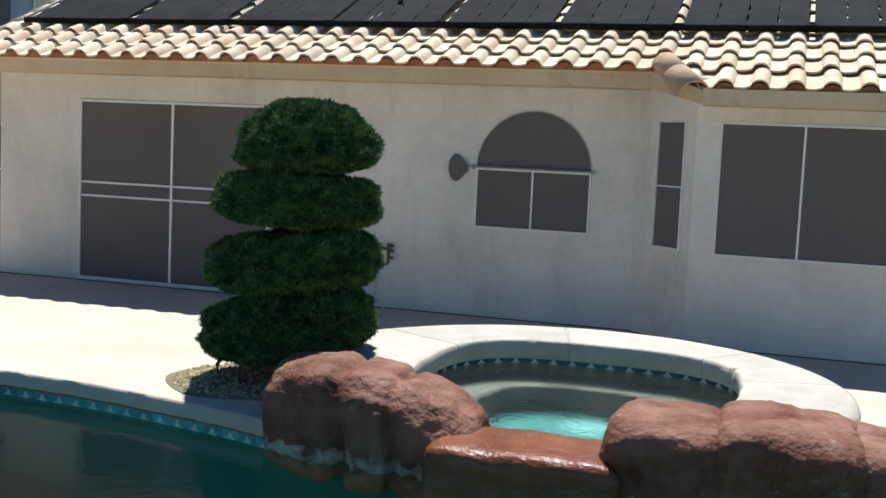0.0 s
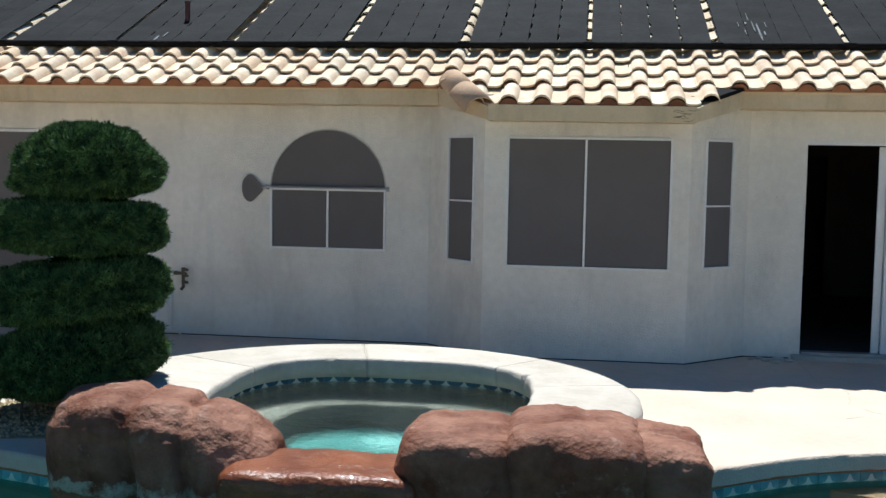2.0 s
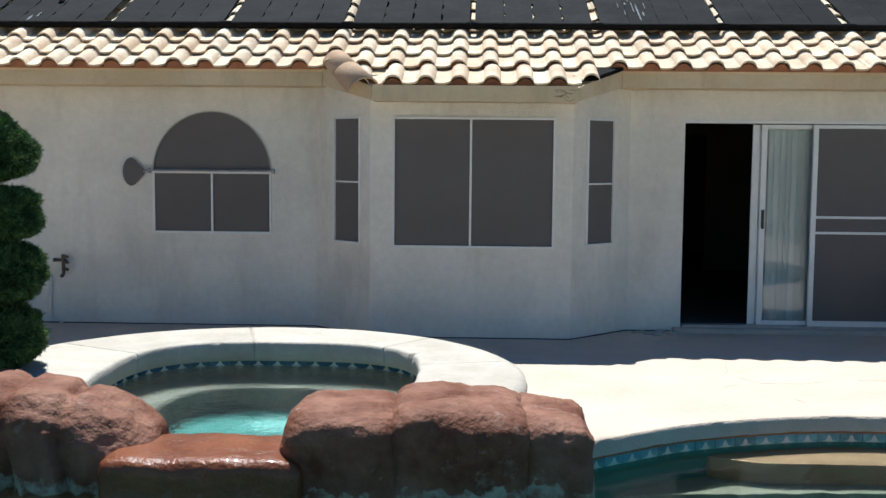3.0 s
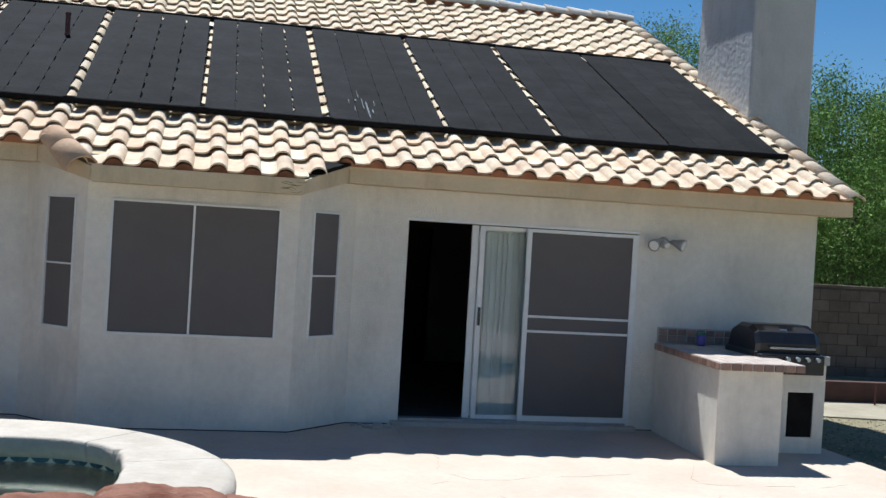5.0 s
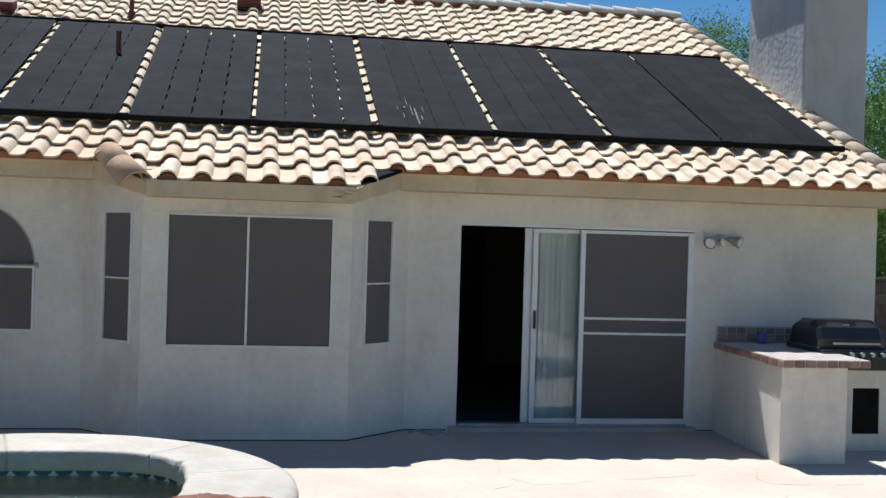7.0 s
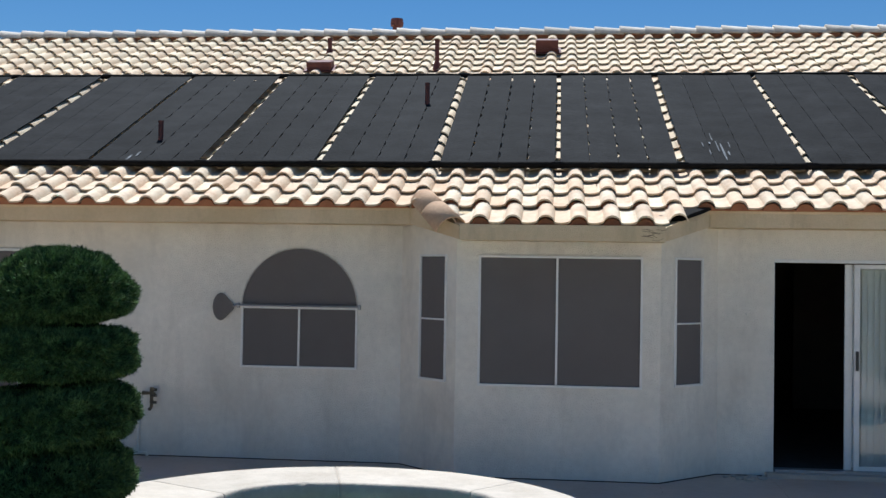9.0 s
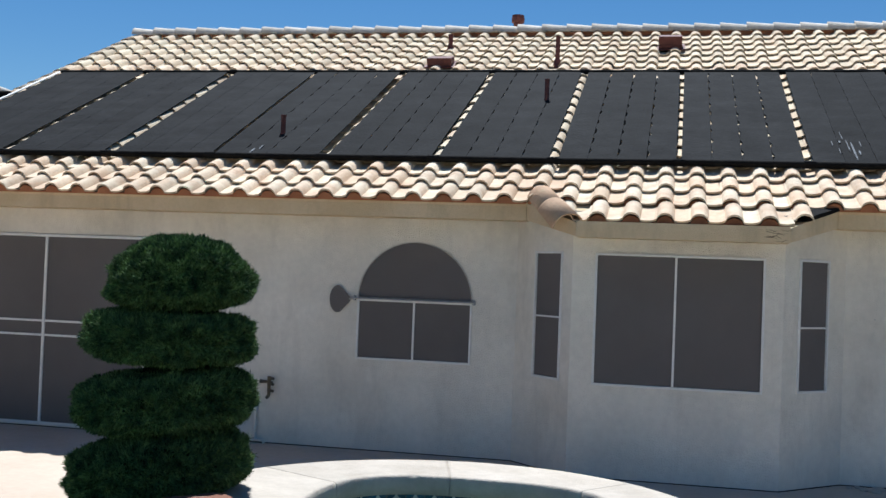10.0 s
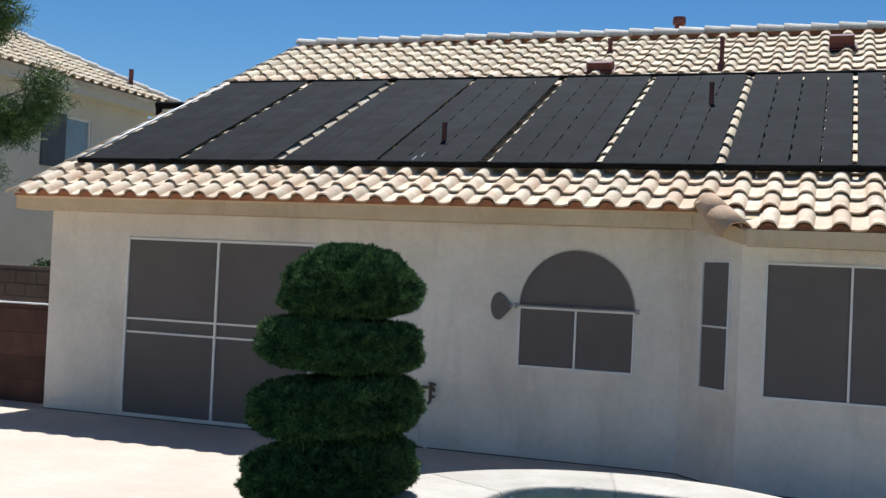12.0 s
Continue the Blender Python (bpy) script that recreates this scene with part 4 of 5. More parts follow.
for name, s, r in (("header_pipe", PANEL_S0 - 0.02, 0.036), ("header_pipe", PANEL_S1 + 0.02, 0.030)):
    pts = [roof_m(-9.70 + 15.70 * i / 26, s + 0.006 * math.sin(i * 1.3), CREST_H + 0.032) @ Vector() for i in range(27)]
    hp = tagged(part(name, tube(pts, r, 8), PIPE_BLACK, smooth=True), "long black header pipe of solar heating mats", "pipe")
    for i in range(1, 12):
        part("coupling", tube([roof_m(EDGES[i] - 0.06, s, CREST_H + 0.032) @ Vector(), roof_m(EDGES[i] + 0.06, s, CREST_H + 0.032) @ Vector()], r + 0.005, 8), PIPE_BLACK, hp)
feed = [roof_m(-9.74, PANEL_S0 - 0.02, CREST_H + 0.03) @ Vector(), roof_m(-9.74, 2.2, CREST_H + 0.04) @ Vector(), roof_m(-9.74, PANEL_S1 + 0.02, CREST_H + 0.03) @ Vector()]
tagged(part("feed_pipe", tube(feed, 0.016, 8), WHITE, smooth=True), "thin white feed pipe up the roof edge", "pipe")

elbow = thing("pipe_elbow", "black pipe elbow over the roof edge", "pipe")
part("pipe", tube([(-10.22, 2.81, 4.10), (-9.77, 2.81, 4.09)], 0.055, 10), PIPE_BLACK, elbow)
part("drop_pipe", tube([(-10.18, 2.81, 4.10), (-10.18, 2.81, 3.60)], 0.05, 10), PIPE_BLACK, elbow)


def vent_pipe(x, y, h, r, label):
    v = thing("vent_pipe", label, "vent pipe", group="roof vents")
    z = crest_z(y) - 0.10
    part("pipe", tube([(x, y, z), (x, y, z + h + 0.10)], r, 12), MAROON, v)
    part("collar", tube([(x, y, z), (x, y, z + 0.14)], [r * 2.3, r * 1.25], 12), MAROON, v)
    part("rim", tube([(x, y, z + h + 0.085), (x, y, z + h + 0.105)], r * 1.15, 12), MAROON, v)


vent_pipe(-5.09, 1.22, 0.25, 0.029, "short maroon vent pipe through the solar mats")
vent_pipe(-2.17, 2.66, 0.29, 0.029, "short maroon vent pipe through the solar mats")
vent_pipe(-4.03, 5.50, 0.21, 0.035, "maroon vent pipe standing on clay tiles")
vent_pipe(-2.28, 4.68, 0.36, 0.032, "slim maroon vent pipe standing on clay tiles")


def box_vent(x, y, w, h, label):
    v = thing("roof_vent", label, "roof vent", roof_m(x, (y - EAVE_Y) / CA, CREST_H - 0.03), group="roof vents")
    part("flashing", box(-w * 0.62, w * 0.62, -0.16, 0.20, 0.0, 0.02, 0.005), MAROON, v)
    bm = bmesh.new()
    add_box(bm, -w / 2, w / 2, -0.12, 0.14, 0.02, 0.02 + h, 0.012)
    for q in bm.verts:
        if q.co.z > h and q.co.y < 0:
            q.co.z += 0.03
    part("hood", bm, MAROON, v)
    part("louvre", box(-w * 0.42, w * 0.42, -0.130, -0.121, 0.03, 0.03 + h * 0.3, 0.002), MAROON, v)


box_vent(-3.97, 4.62, 0.36, 0.09, "low maroon box vent on clay tiles")
box_vent(-0.71, 5.62, 0.34, 0.15, "maroon box vent near the roof ridge")
v = thing("roof_cap_vent", "round rusty vent cap behind the roof ridge", "vent pipe", group="roof vents")
part("pipe", tube([(-3.25, 7.2, 5.4), (-3.25, 7.2, 6.08)], 0.075, 14), MAROON, v)
part("cap", tube([(-3.25, 7.2, 6.06), (-3.25, 7.2, 6.12), (-3.25, 7.2, 6.18)], [0.105, 0.11, 0.10], 14), MAROON, v)

# chimney on the gable wall
ch = thing("chimney", "tall square grey stucco chimney beside the roof", "chimney")
part("shaft", box(6.25, 7.11, 1.95, 3.60, -0.12, 5.64, 0.03), CHIMNEY, ch)
part("cap", box(6.16, 7.17, 1.86, 3.69, 5.64, 5.86, 0.02), CHIMNEY, ch)

# ---- spa ----
COP_Z, SPA_WATER_Z = 0.222, 0.025
spa = thing("spa", "raised round concrete spa with blue tile waterline", "spa")
for a0, a1 in ((222, 152), (152, 104), (104, 52), (52, 15), (15, -38)):
    bm = bmesh.new()
    n = 44
    rows = []
    for i in range(n + 1):
        a = radians(a0 + (a1 - a0) * i / n + (0.07 if i == n else -0.07 if i == 0 else 0))
        w1, w2 = 0.016 * noise.noise((a * 5, 1.0, 0)) + 0.004 * noise.noise((a * 24, 3.0, 0)), 0.010 * noise.noise((a * 5, 7.0, 0))
        chip = 0.20 * max(0.0, noise.noise((a * 9, 4.0, 0)) - 0.34)
        pts = []
        for fn, g, z in ((spa_inner, -0.005, 0.064), (spa_inner, -0.030 + w1, 0.074), (spa_inner, -0.036 + w1, 0.150 - chip), (spa_inner, -0.034 + w1 + chip * 0.5, COP_Z - 0.014 - chip + 0.003 * noise.noise((a * 30, 9.0, 0))), (spa_inner, -0.020 + w1 + chip, COP_Z - 0.002),
                         (spa_inner, -0.006 + w1 + chip * 1.2, COP_Z), (spa_outer, -0.10 + w2, COP_Z + 0.003), (spa_outer, -0.06 + w2, COP_Z + 0.001), (spa_outer, -0.015 + w2, COP_Z - 0.022), (spa_outer, 0.0 + w2, COP_Z - 0.07), (spa_outer, -0.02, DECK_Z - 0.03), (spa_inner, 0.10, DECK_Z - 0.03), (spa_inner, 0.10, 0.064)):
            p = fn(a, g)
            pts.append(bm.verts.new((p.x, p.y, z)))
        rows.append(pts)
    k = len(rows[0])
    for r0, r1 in zip(rows, rows[1:]):
        for i in range(k):
            bm.faces.new((r0[i], r0[(i + 1) % k], r1[(i + 1) % k], r1[i]))
    bm.faces.new(rows[0])
    bm.faces.new(rows[-1])
    bmesh.ops.recalc_face_normals(bm, faces=bm.faces[:])
    part("coping", bm, COPING, spa, smooth=True)
bm = bmesh.new()
rings = []
for grow, z in ((0.045, 0.110), (0.045, -0.36), (0.02, -0.38), (-0.36, -0.39), (-0.38, -0.42), (-0.41, -0.95), (-0.45, -1.0)):
    rings.append([bm.verts.new((*spa_inner(i * math.tau / 64, grow), min(z, 0.01) if 38 < i < 58 else z)) for i in range(64)])
for r0, r1 in zip(rings, rings[1:]):
    for i in range(64):
        bm.faces.new((r0[i], r0[(i + 1) % 64], r1[(i + 1) % 64], r1[i]))
part("basin", bm, SPA_PLASTER, spa, "pale plaster basin with a bench")
part("basin_floor", sheet([tuple(spa_inner(i * math.tau / 64, -0.44)) for i in range(64)], (), -0.995, 0.02), SPA_FLOOR, spa, "turquoise basin floor")
part("drain_cover", tube([(-1.90, -3.29, -0.995), (-1.90, -3.29, -0.95)], [0.20, 0.17], 20), DRAIN_COVER, spa)
spa_water = tagged(part("spa_water", sheet([tuple(spa_inner(i * math.tau / 64, 0.043)) for i in range(64)], (), SPA_WATER_Z), SPA_WATER), "clear turquoise spa water with small ripples", "water", kind="structure")
spa_water.visible_shadow = False


def band_tile(name, w, h, base, motif):
    """A glazed square tile with a raised pale motif. x along the band, z up, front at -y."""
    bm = bmesh.new()
    add_box(bm, -w / 2, w / 2, 0.0, 0.010, -h, 0.0)
    for f in bm.faces:
        f.material_index = 0
    pts = ((-0.36 * w, -0.84 * h), (-0.14 * w, -0.58 * h), (-0.04 * w, -0.20 * h), (0.04 * w, -0.20 * h), (0.14 * w, -0.58 * h), (0.36 * w, -0.84 * h), (0.0, -0.92 * h))
    a = [bm.verts.new((x, -0.0025, z)) for x, z in pts]
    f = bm.faces.new(a)
    f.material_index = 1
    return mesh_of(name, bm, base, motif)


def along(points, step):
    """Places and headings at even steps along a polyline."""
    out, left = [], 0.0
    for a, b in zip(points, points[1:]):
        d = (b - a).length
        while left < d:
            out.append((a + (b - a) * left / d, math.atan2(b.y - a.y, b.x - a.x)))
            left += step
        left -= d
    return out


spa_tile_me = band_tile("waterline_tile", 0.148, 0.062, BLUE_TILE, MOTIF)
for p, h in along([spa_inner(radians(200 - 230 * i / 120), 0.030) for i in range(121)], 0.152):
    ob = new("waterline_tile", spa_tile_me)
    ob.parent, ob.matrix_world = spa, pose(p.x, p.y, 0.070, 0, 0, math.degrees(h))
pool_tile_me = band_tile("waterline_tile", 0.150, 0.085, TEAL_TILE, MOTIF)
edge_pts = [Vector(p) for p in offset_loop(POOL2, 0.020)]
for p, h in along(edge_pts, 0.154):
    if p.y > -5.05 and (-7.6 < p.x < -3.3 or 0.0 < p.x < 4.3):
        ob = new("waterline_tile", pool_tile_me)
        ob.parent, ob.matrix_world = pool, pose(p.x, p.y, -0.147, 0, 0, math.degrees(h))


# ---- rocks by the spa ----
def rock(name, label, lo, hi, seed, grooves=(), tilt=0.0, material=ROCK, power=4.0, rough=0.019, taper=0.0, skew=0.0):
    """A rounded, lumpy boulder that fills the box lo to hi. grooves: x of upright clefts in its front, with width and depth."""
    bm = bmesh.new()
    bmesh.ops.create_icosphere(bm, subdivisions=6, radius=1)
    c = (Vector(lo) + Vector(hi)) / 2
    h = (Vector(hi) - Vector(lo)) / 2
    for v in bm.verts:
        d = v.co.normalized()
        k = (abs(d.x) ** power + abs(d.y) ** power + abs(d.z) ** power) ** (-1 / power)
        p = Vector((d.x * k * h.x, d.y * k * h.y, d.z * k * h.z))
        u = p.x / h.x
        top = 0.5 + 0.5 * p.z / h.z
        p.z -= (tilt * u + abs(tilt) * 0.5 * u * u * (u * tilt > 0)) * h.z * top
        p.x *= 1 - taper * max(0.0, p.z / h.z)
        p.y -= skew * u
        w = p + c
        n = d
        up = min(1.0, max(0.04, n.z * 2.2 + 0.10))
        lump = 1.1 * rough * noise.fractal((w * 2.2 + Vector((seed, 0, 0))), 1.0, 2.1, 2)
        ledge_n = rough * 1.5 * noise.ridged_multi_fractal(Vector((w.x * 1.7, w.y * 2.2, w.z * 6 + seed)), 0.85, 2.1, 6, 0.9, 2.0)
        grain = up * rough * 0.4 * noise.fractal(w * 16 + Vector((0, seed, 0)), 0.8, 2.1, 4)
        off = lump + (ledge_n - rough * 1.1) * up + grain
        for gx, gw, gd in grooves:
            bend = gx + 0.035 * math.sin(w.z * 7 + seed)
            off -= gd * math.exp(-((w.x - bend) / gw) ** 2) * (1 - 0.6 * min(1.0, max(0.0, n.z * 1.2 + max(0.0, n.y))))
        v.co = w + n * off
    return tagged(part(name, bm, material, smooth=True), label, "rock", group="artificial rocks by the spa")


rock("boulder", "large reddish-brown lobed artificial rock beside spa", (-3.75, -5.09, -0.60), (-2.24, -4.25, 0.365), 3.0, ((-3.12, 0.055, 0.12), (-2.74, 0.04, 0.10), (-3.45, 0.09, 0.02)), 0.20, power=3.0, skew=0.06, rough=0.016)
rock("boulder", "big reddish-brown cleft artificial rock beside spa", (-1.53, -5.22, -0.55), (-0.83, -4.30, 0.300), 8.0, ((-1.22, 0.04, 0.015),), 0.0, power=4.6, rough=0.015)
rock("boulder", "big reddish-brown flat-topped artificial rock beside spa", (-0.93, -5.18, -0.55), (-0.12, -4.30, 0.330), 15.0, ((-0.42, 0.03, 0.015),), 0.03, power=6.0, rough=0.014)
rock("boulder", "small low reddish-brown artificial rock on pool edge", (-0.22, -5.05, -0.55), (0.25, -4.20, 0.245), 21.0, (), 0.06, power=5.5, rough=0.016)
rock("spillway_rock", "wet orange-brown spillway rock between the boulders", (-2.50, -5.28, -0.60), (-1.36, -4.62, 0.058), 27.0, ((-2.15, 0.04, 0.015), (-1.72, 0.05, 0.015)), 0.0, ROCK_WET, 9.0, 0.007)

# ---- planting bed and clipped topiary ----
BED = [(-4.86, -4.08), (-4.78, -3.62), (-4.40, -3.28), (-3.95, -3.22), (-3.75, -3.7), (-3.72, -4.32), (-4.05, -4.46), (-4.45, -4.50)]
bed_loop = [(p.x, p.y) for p in spline(BED, 6)]
bed = tagged(part("planting_bed", sheet(bed_loop, (), DECK_Z + 0.006, 0.03), GROUND), "small gravel planting bed in the deck", "planting bed", kind="structure")
pv, pf = [], []
rb = random.Random(9)
for _ in range(1500):
    x, y = rb.uniform(-4.85, -3.75), rb.uniform(-4.48, -3.25)
    if ((x + 4.27) / 0.56) ** 2 + ((y + 3.87) / 0.62) ** 2 > 1:
        continue
    r, o = rb.uniform(0.008, 0.022), len(pv)
    for q in ((1, 0, 0), (-1, 0, 0), (0, 1, 0), (0, -1, 0), (0, 0, 0.8), (0, 0, -0.6)):
        pv.append((x + q[0] * r * rb.uniform(0.7, 1.3), y + q[1] * r * rb.uniform(0.7, 1.3), DECK_Z + 0.010 + q[2] * r))
    pf += [(o, o + 2, o + 4), (o + 2, o + 1, o + 4), (o + 1, o + 3, o + 4), (o + 3, o, o + 4), (o + 2, o, o + 5), (o + 1, o + 2, o + 5), (o + 3, o + 1, o + 5), (o, o + 3, o + 5)]
me = bpy.data.meshes.new("gravel")
me.from_pydata(pv, [], pf)
me.materials.append(GRAVEL)
tagged(new("gravel", me), "loose tan gravel round the topiary", "gravel", kind="stuff")


def tufts(points, normals, length, width, seed, droop=0.0, blades=2):
    """Small pointed blades that stand out from the points."""
    r = np.random.RandomState(seed)
    P, Nn = np.repeat(points, blades, 0), np.repeat(normals, blades, 0)
    d = Nn + r.normal(0, 0.95, P.shape)
    d[:, 2] -= droop
    d /= np.linalg.norm(d, axis=1)[:, None]
    s = np.cross(d, r.normal(0, 1, P.shape))
    s /= np.linalg.norm(s, axis=1)[:, None] + 1e-9
    L = length * r.uniform(0.6, 1.35, (len(P), 1))
    W = width * r.uniform(0.7, 1.3, (len(P), 1))
    v = np.stack([P - s * W, P + s * W, P + d * L * 0.6 + s * W * 0.8, P + d * L, P + d * L * 0.6 - s * W * 0.8], 1).reshape(-1, 3)
    f = np.arange(len(P) * 5).reshape(-1, 5)
    return v, f


def leaf_mesh(name, v, f, material):
    me = bpy.data.meshes.new(name)
    me.from_pydata(v.tolist(), [], f.tolist())
    me.materials.append(material)
    return me


topiary = thing("topiary", "tall dark green juniper topiary clipped in tiers", "topiary", pose(-4.06, -3.75, DECK_Z))
TB = Vector((-4.06, -3.75, DECK_Z))
part("trunk", tube([(0.0, 0, 0), (0.03, 0.02, 0.3), (0.0, 0.0, 0.9), (0.05, 0.02, 1.4), (0.08, 0, 1.75)], [0.06, 0.05, 0.042, 0.035, 0.02], 8), BARK, topiary, smooth=True)
for dx, dy in ((-0.42, -0.30), (-0.22, -0.34), (0.10, -0.25)):
    part("stem", tube([(dx * 0.9, dy, 0), (dx, dy * 0.9, 0.12), (dx * 0.7, dy * 0.5, 0.35)], [0.016, 0.013, 0.010], 6), BARK, topiary)
# Dark tube round the trunk paints shade into the gaps between tiers.
part("inner_growth", tube([(0.12, 0.0, 0.35), (0.10, 0.02, 0.62), (0.14, 0.0, 1.05), (0.16, 0.0, 1.5), (0.12, 0, 1.75)], [0.16, 0.18, 0.20, 0.20, 0.1], 16), JUNIPER_SHADE, topiary, "inner branches coloured dark for shade", smooth=True)
# tiers: centre x, half width, bottom, top, tilt in degrees, dome
for k, (cx, rx, z0, z1, tilt, top_p, bot_p) in enumerate(((-3.945, 0.52, 1.50, 2.005, 3, 2.1, 3.0), (-4.005, 0.60, 1.125, 1.465, -1, 4.5, 5.0), (-4.02, 0.635, 0.63, 1.045, 6, 5.0, 3.6), (-4.045, 0.645, 0.12, 0.60, 9, 4.5, 2.6))):
    r = np.random.RandomState(50 + k)
    n = 24000
    d = r.normal(0, 1, (n, 3))
    d /= np.linalg.norm(d, axis=1)[:, None]
    hz = (z1 - z0) / 2
    mid = 0.30 if k == 0 else 0.5

    def shell(d, scale):
        pw = np.where(d[:, 2] > 0, top_p, bot_p)
        k_ = (np.abs(d[:, 0]) ** 2 + np.abs(d[:, 1]) ** 2) ** (pw / 2) + np.abs(d[:, 2]) ** pw
        p = d * (k_ ** (-1 / pw))[:, None]
        lump = np.array([0.09 * noise.noise(Vector(q) * 2.6 + Vector((k * 5.0, 0, 0))) + 0.060 * noise.noise(Vector(q) * 8.0 + Vector((0, k * 3.0, 0))) + 0.055 * noise.noise(Vector(q) * 19.0 + Vector((0, k * 3.0, 4.0))) for q in d])
        zz = p[:, 2:3].copy()
        # undercut: the skirts of a tier draw in towards the trunk
        draw = np.where(zz < 0, 1 - 0.10 * zz ** 2, 1 - 0.05 * zz ** 2)
        p[:, :2] *= draw
        q = (p * (1 + lump)[:, None]) * np.array([rx, rx * 0.93, 1.0]) * scale
        q[:, 2] *= np.where(q[:, 2] > 0, (1 - mid), mid) * 2 * hz
        return q

    rot = np.array(Matrix.Rotation(radians(-tilt), 3, "Y"))
    centre = np.array([cx, -3.75, z0 + mid * (z1 - z0)]) - np.array(TB)
    pts = shell(d, 0.95) @ rot.T + centre
    nrm = d / np.array([rx, rx, hz])
    nrm = nrm / np.linalg.norm(nrm, axis=1)[:, None]
    nrm[:, 2] += 0.25
    v, f = tufts(pts, nrm, 0.040, 0.0036, 70 + k, 0.0, 3)
    crown = new("crown", leaf_mesh("crown", v, f, JUNIPER))
    crown.parent = topiary
    # Dark solid inside the tier, so pits in the foliage read as shade.
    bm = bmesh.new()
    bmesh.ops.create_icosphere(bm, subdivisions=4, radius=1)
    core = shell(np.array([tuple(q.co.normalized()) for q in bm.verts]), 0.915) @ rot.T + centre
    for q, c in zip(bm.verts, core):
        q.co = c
    part("inner_growth", bm, JUNIPER_SHADE, crown, smooth=True)
# loose sprays that fill the notches between the tiers, coloured dark as shade
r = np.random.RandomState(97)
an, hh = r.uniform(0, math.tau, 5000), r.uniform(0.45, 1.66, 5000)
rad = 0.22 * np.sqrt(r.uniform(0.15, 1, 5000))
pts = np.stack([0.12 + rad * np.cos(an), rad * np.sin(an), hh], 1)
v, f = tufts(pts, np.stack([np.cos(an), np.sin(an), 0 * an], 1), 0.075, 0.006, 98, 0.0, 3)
new("inner_spray", leaf_mesh("inner_spray", v, f, JUNIPER_SHADE)).parent = topiary

# ---- outdoor kitchen ----
SHEAR = Matrix(((1, 0.068, 0, 0), (0, 1, 0, 0), (0, 0, 1, 0), (0, 0, 0, 1)))
bbq = thing("barbecue_counter", "L-shaped stucco barbecue counter with brick-red tile edging", "outdoor counter")


def bpart(name, bm, material, parent, label=""):
    bm.transform(SHEAR)
    return part(name, bm, material, parent, label)


bpart("peninsula", box(4.36, 5.0, -1.77, -0.004, -0.05, 0.835, 0.012), STUCCO, bbq)
back = wall_panel(rect(5.004, 5.776, -0.05, 0.835), [rect(5.376, 5.656, 0.12, 0.565)], 0.10)
bmesh.ops.translate(back, verts=back.verts[:], vec=(0, -1.12, 0))
bpart("grill_base", back, STUCCO, bbq)
bpart("side_panel", box(5.68, 5.776, -1.018, -0.004, -0.05, 0.835), STUCCO, bbq)
# Flat black panel fills the opening, nearly flush with the front.
bpart("cupboard_door", box(5.380, 5.652, -1.113, -1.09, 0.124, 0.561, 0.004), PIPE_BLACK, bbq, "black panel in the cupboard opening")
top = bpart("countertop", box(4.335, 5.18, -1.845, -0.004, 0.84, 0.895, 0.006), GROUT, bbq)
bpart("countertop", box(5.70, 5.80, -1.15, -0.004, 0.84, 0.93, 0.006), GROUT, bbq)
bpart("countertop", box(5.184, 5.698, -0.30, -0.004, 0.84, 0.895, 0.006), GROUT, bbq)
sq = mesh_of("tile", box(-0.048, 0.048, -0.048, 0.048, 0.0, 0.012, 0.004), PALE_TILE)
up = mesh_of("tile", box(-0.045, 0.045, -0.012, 0.0, 0.0, 0.062, 0.004), BRICK_TILE)


def lay(me, m):
    ob = new("tile", me)
    ob.parent, ob.matrix_world = top, SHEAR @ m


for i in range(8):
    lay(up, pose(4.388 + i * 0.1055, -1.846, 0.836))
    for j in range(17):
        lay(sq, pose(4.388 + i * 0.1055, -1.795 + j * 0.1055, 0.893))
for j in range(17):
    lay(up, pose(4.334, -1.795 + j * 0.1055, 0.836, 0, 0, -90))
bpart("backsplash", box(4.36, 5.70, -0.03, -0.003, 0.91, 1.07, 0.004), GROUT, bbq)
for i in range(12):
    for z in (0.925, 0.995):
        lay(up, pose(4.415 + i * 0.1085, -0.031, z))
grill = thing("gas_grill", "built-in black gas grill with steel trim", "grill", SHEAR @ pose(5.29, -0.80, 0.84))
part("firebox", box(-0.31, 0.38, -0.36, 0.36, -0.10, 0.12, 0.015), BLACK, grill)
bm = bmesh.new()
pr = [(-0.34, 0.12), (-0.35, 0.20), (-0.29, 0.31), (-0.16, 0.375), (0.10, 0.375), (0.26, 0.31), (0.33, 0.12)]
ends = [[bm.verts.new((x, y, z)) for y, z in pr] for x in (-0.30, -0.26, 0.33, 0.38)]
for e in (ends[0], ends[3]):
    for q in e:
        q.co.z = 0.12 + (q.co.z - 0.12) * 0.86
        q.co.y *= 0.92
for e0, e1 in zip(ends, ends[1:]):
    for i in range(len(pr)):
        j = (i + 1) % len(pr)
        bm.faces.new((e0[i], e0[j], e1[j], e1[i]))
bm.faces.new(ends[0])
bm.faces.new(ends[3])
bmesh.ops.recalc_face_normals(bm, faces=bm.faces[:])
lid = part("lid", bm, BLACK, grill, "rounded black enamel lid")
part("badge", box(-0.02, 0.05, -0.342, -0.335, 0.235, 0.275, 0.002, m=pose(0, 0.02, 0, -12, 0, 0)), STEEL, lid)
bm = box(-0.18, 0.30, -0.405, -0.38, 0.150, 0.170, 0.008)
part("handle", bm, STEEL, lid, "long steel lid handle")
bm = box(-0.30, 0.38, -0.44, -0.36, -0.09, 0.10, 0.012)
panel = part("control_panel", bm, BLACK, grill)
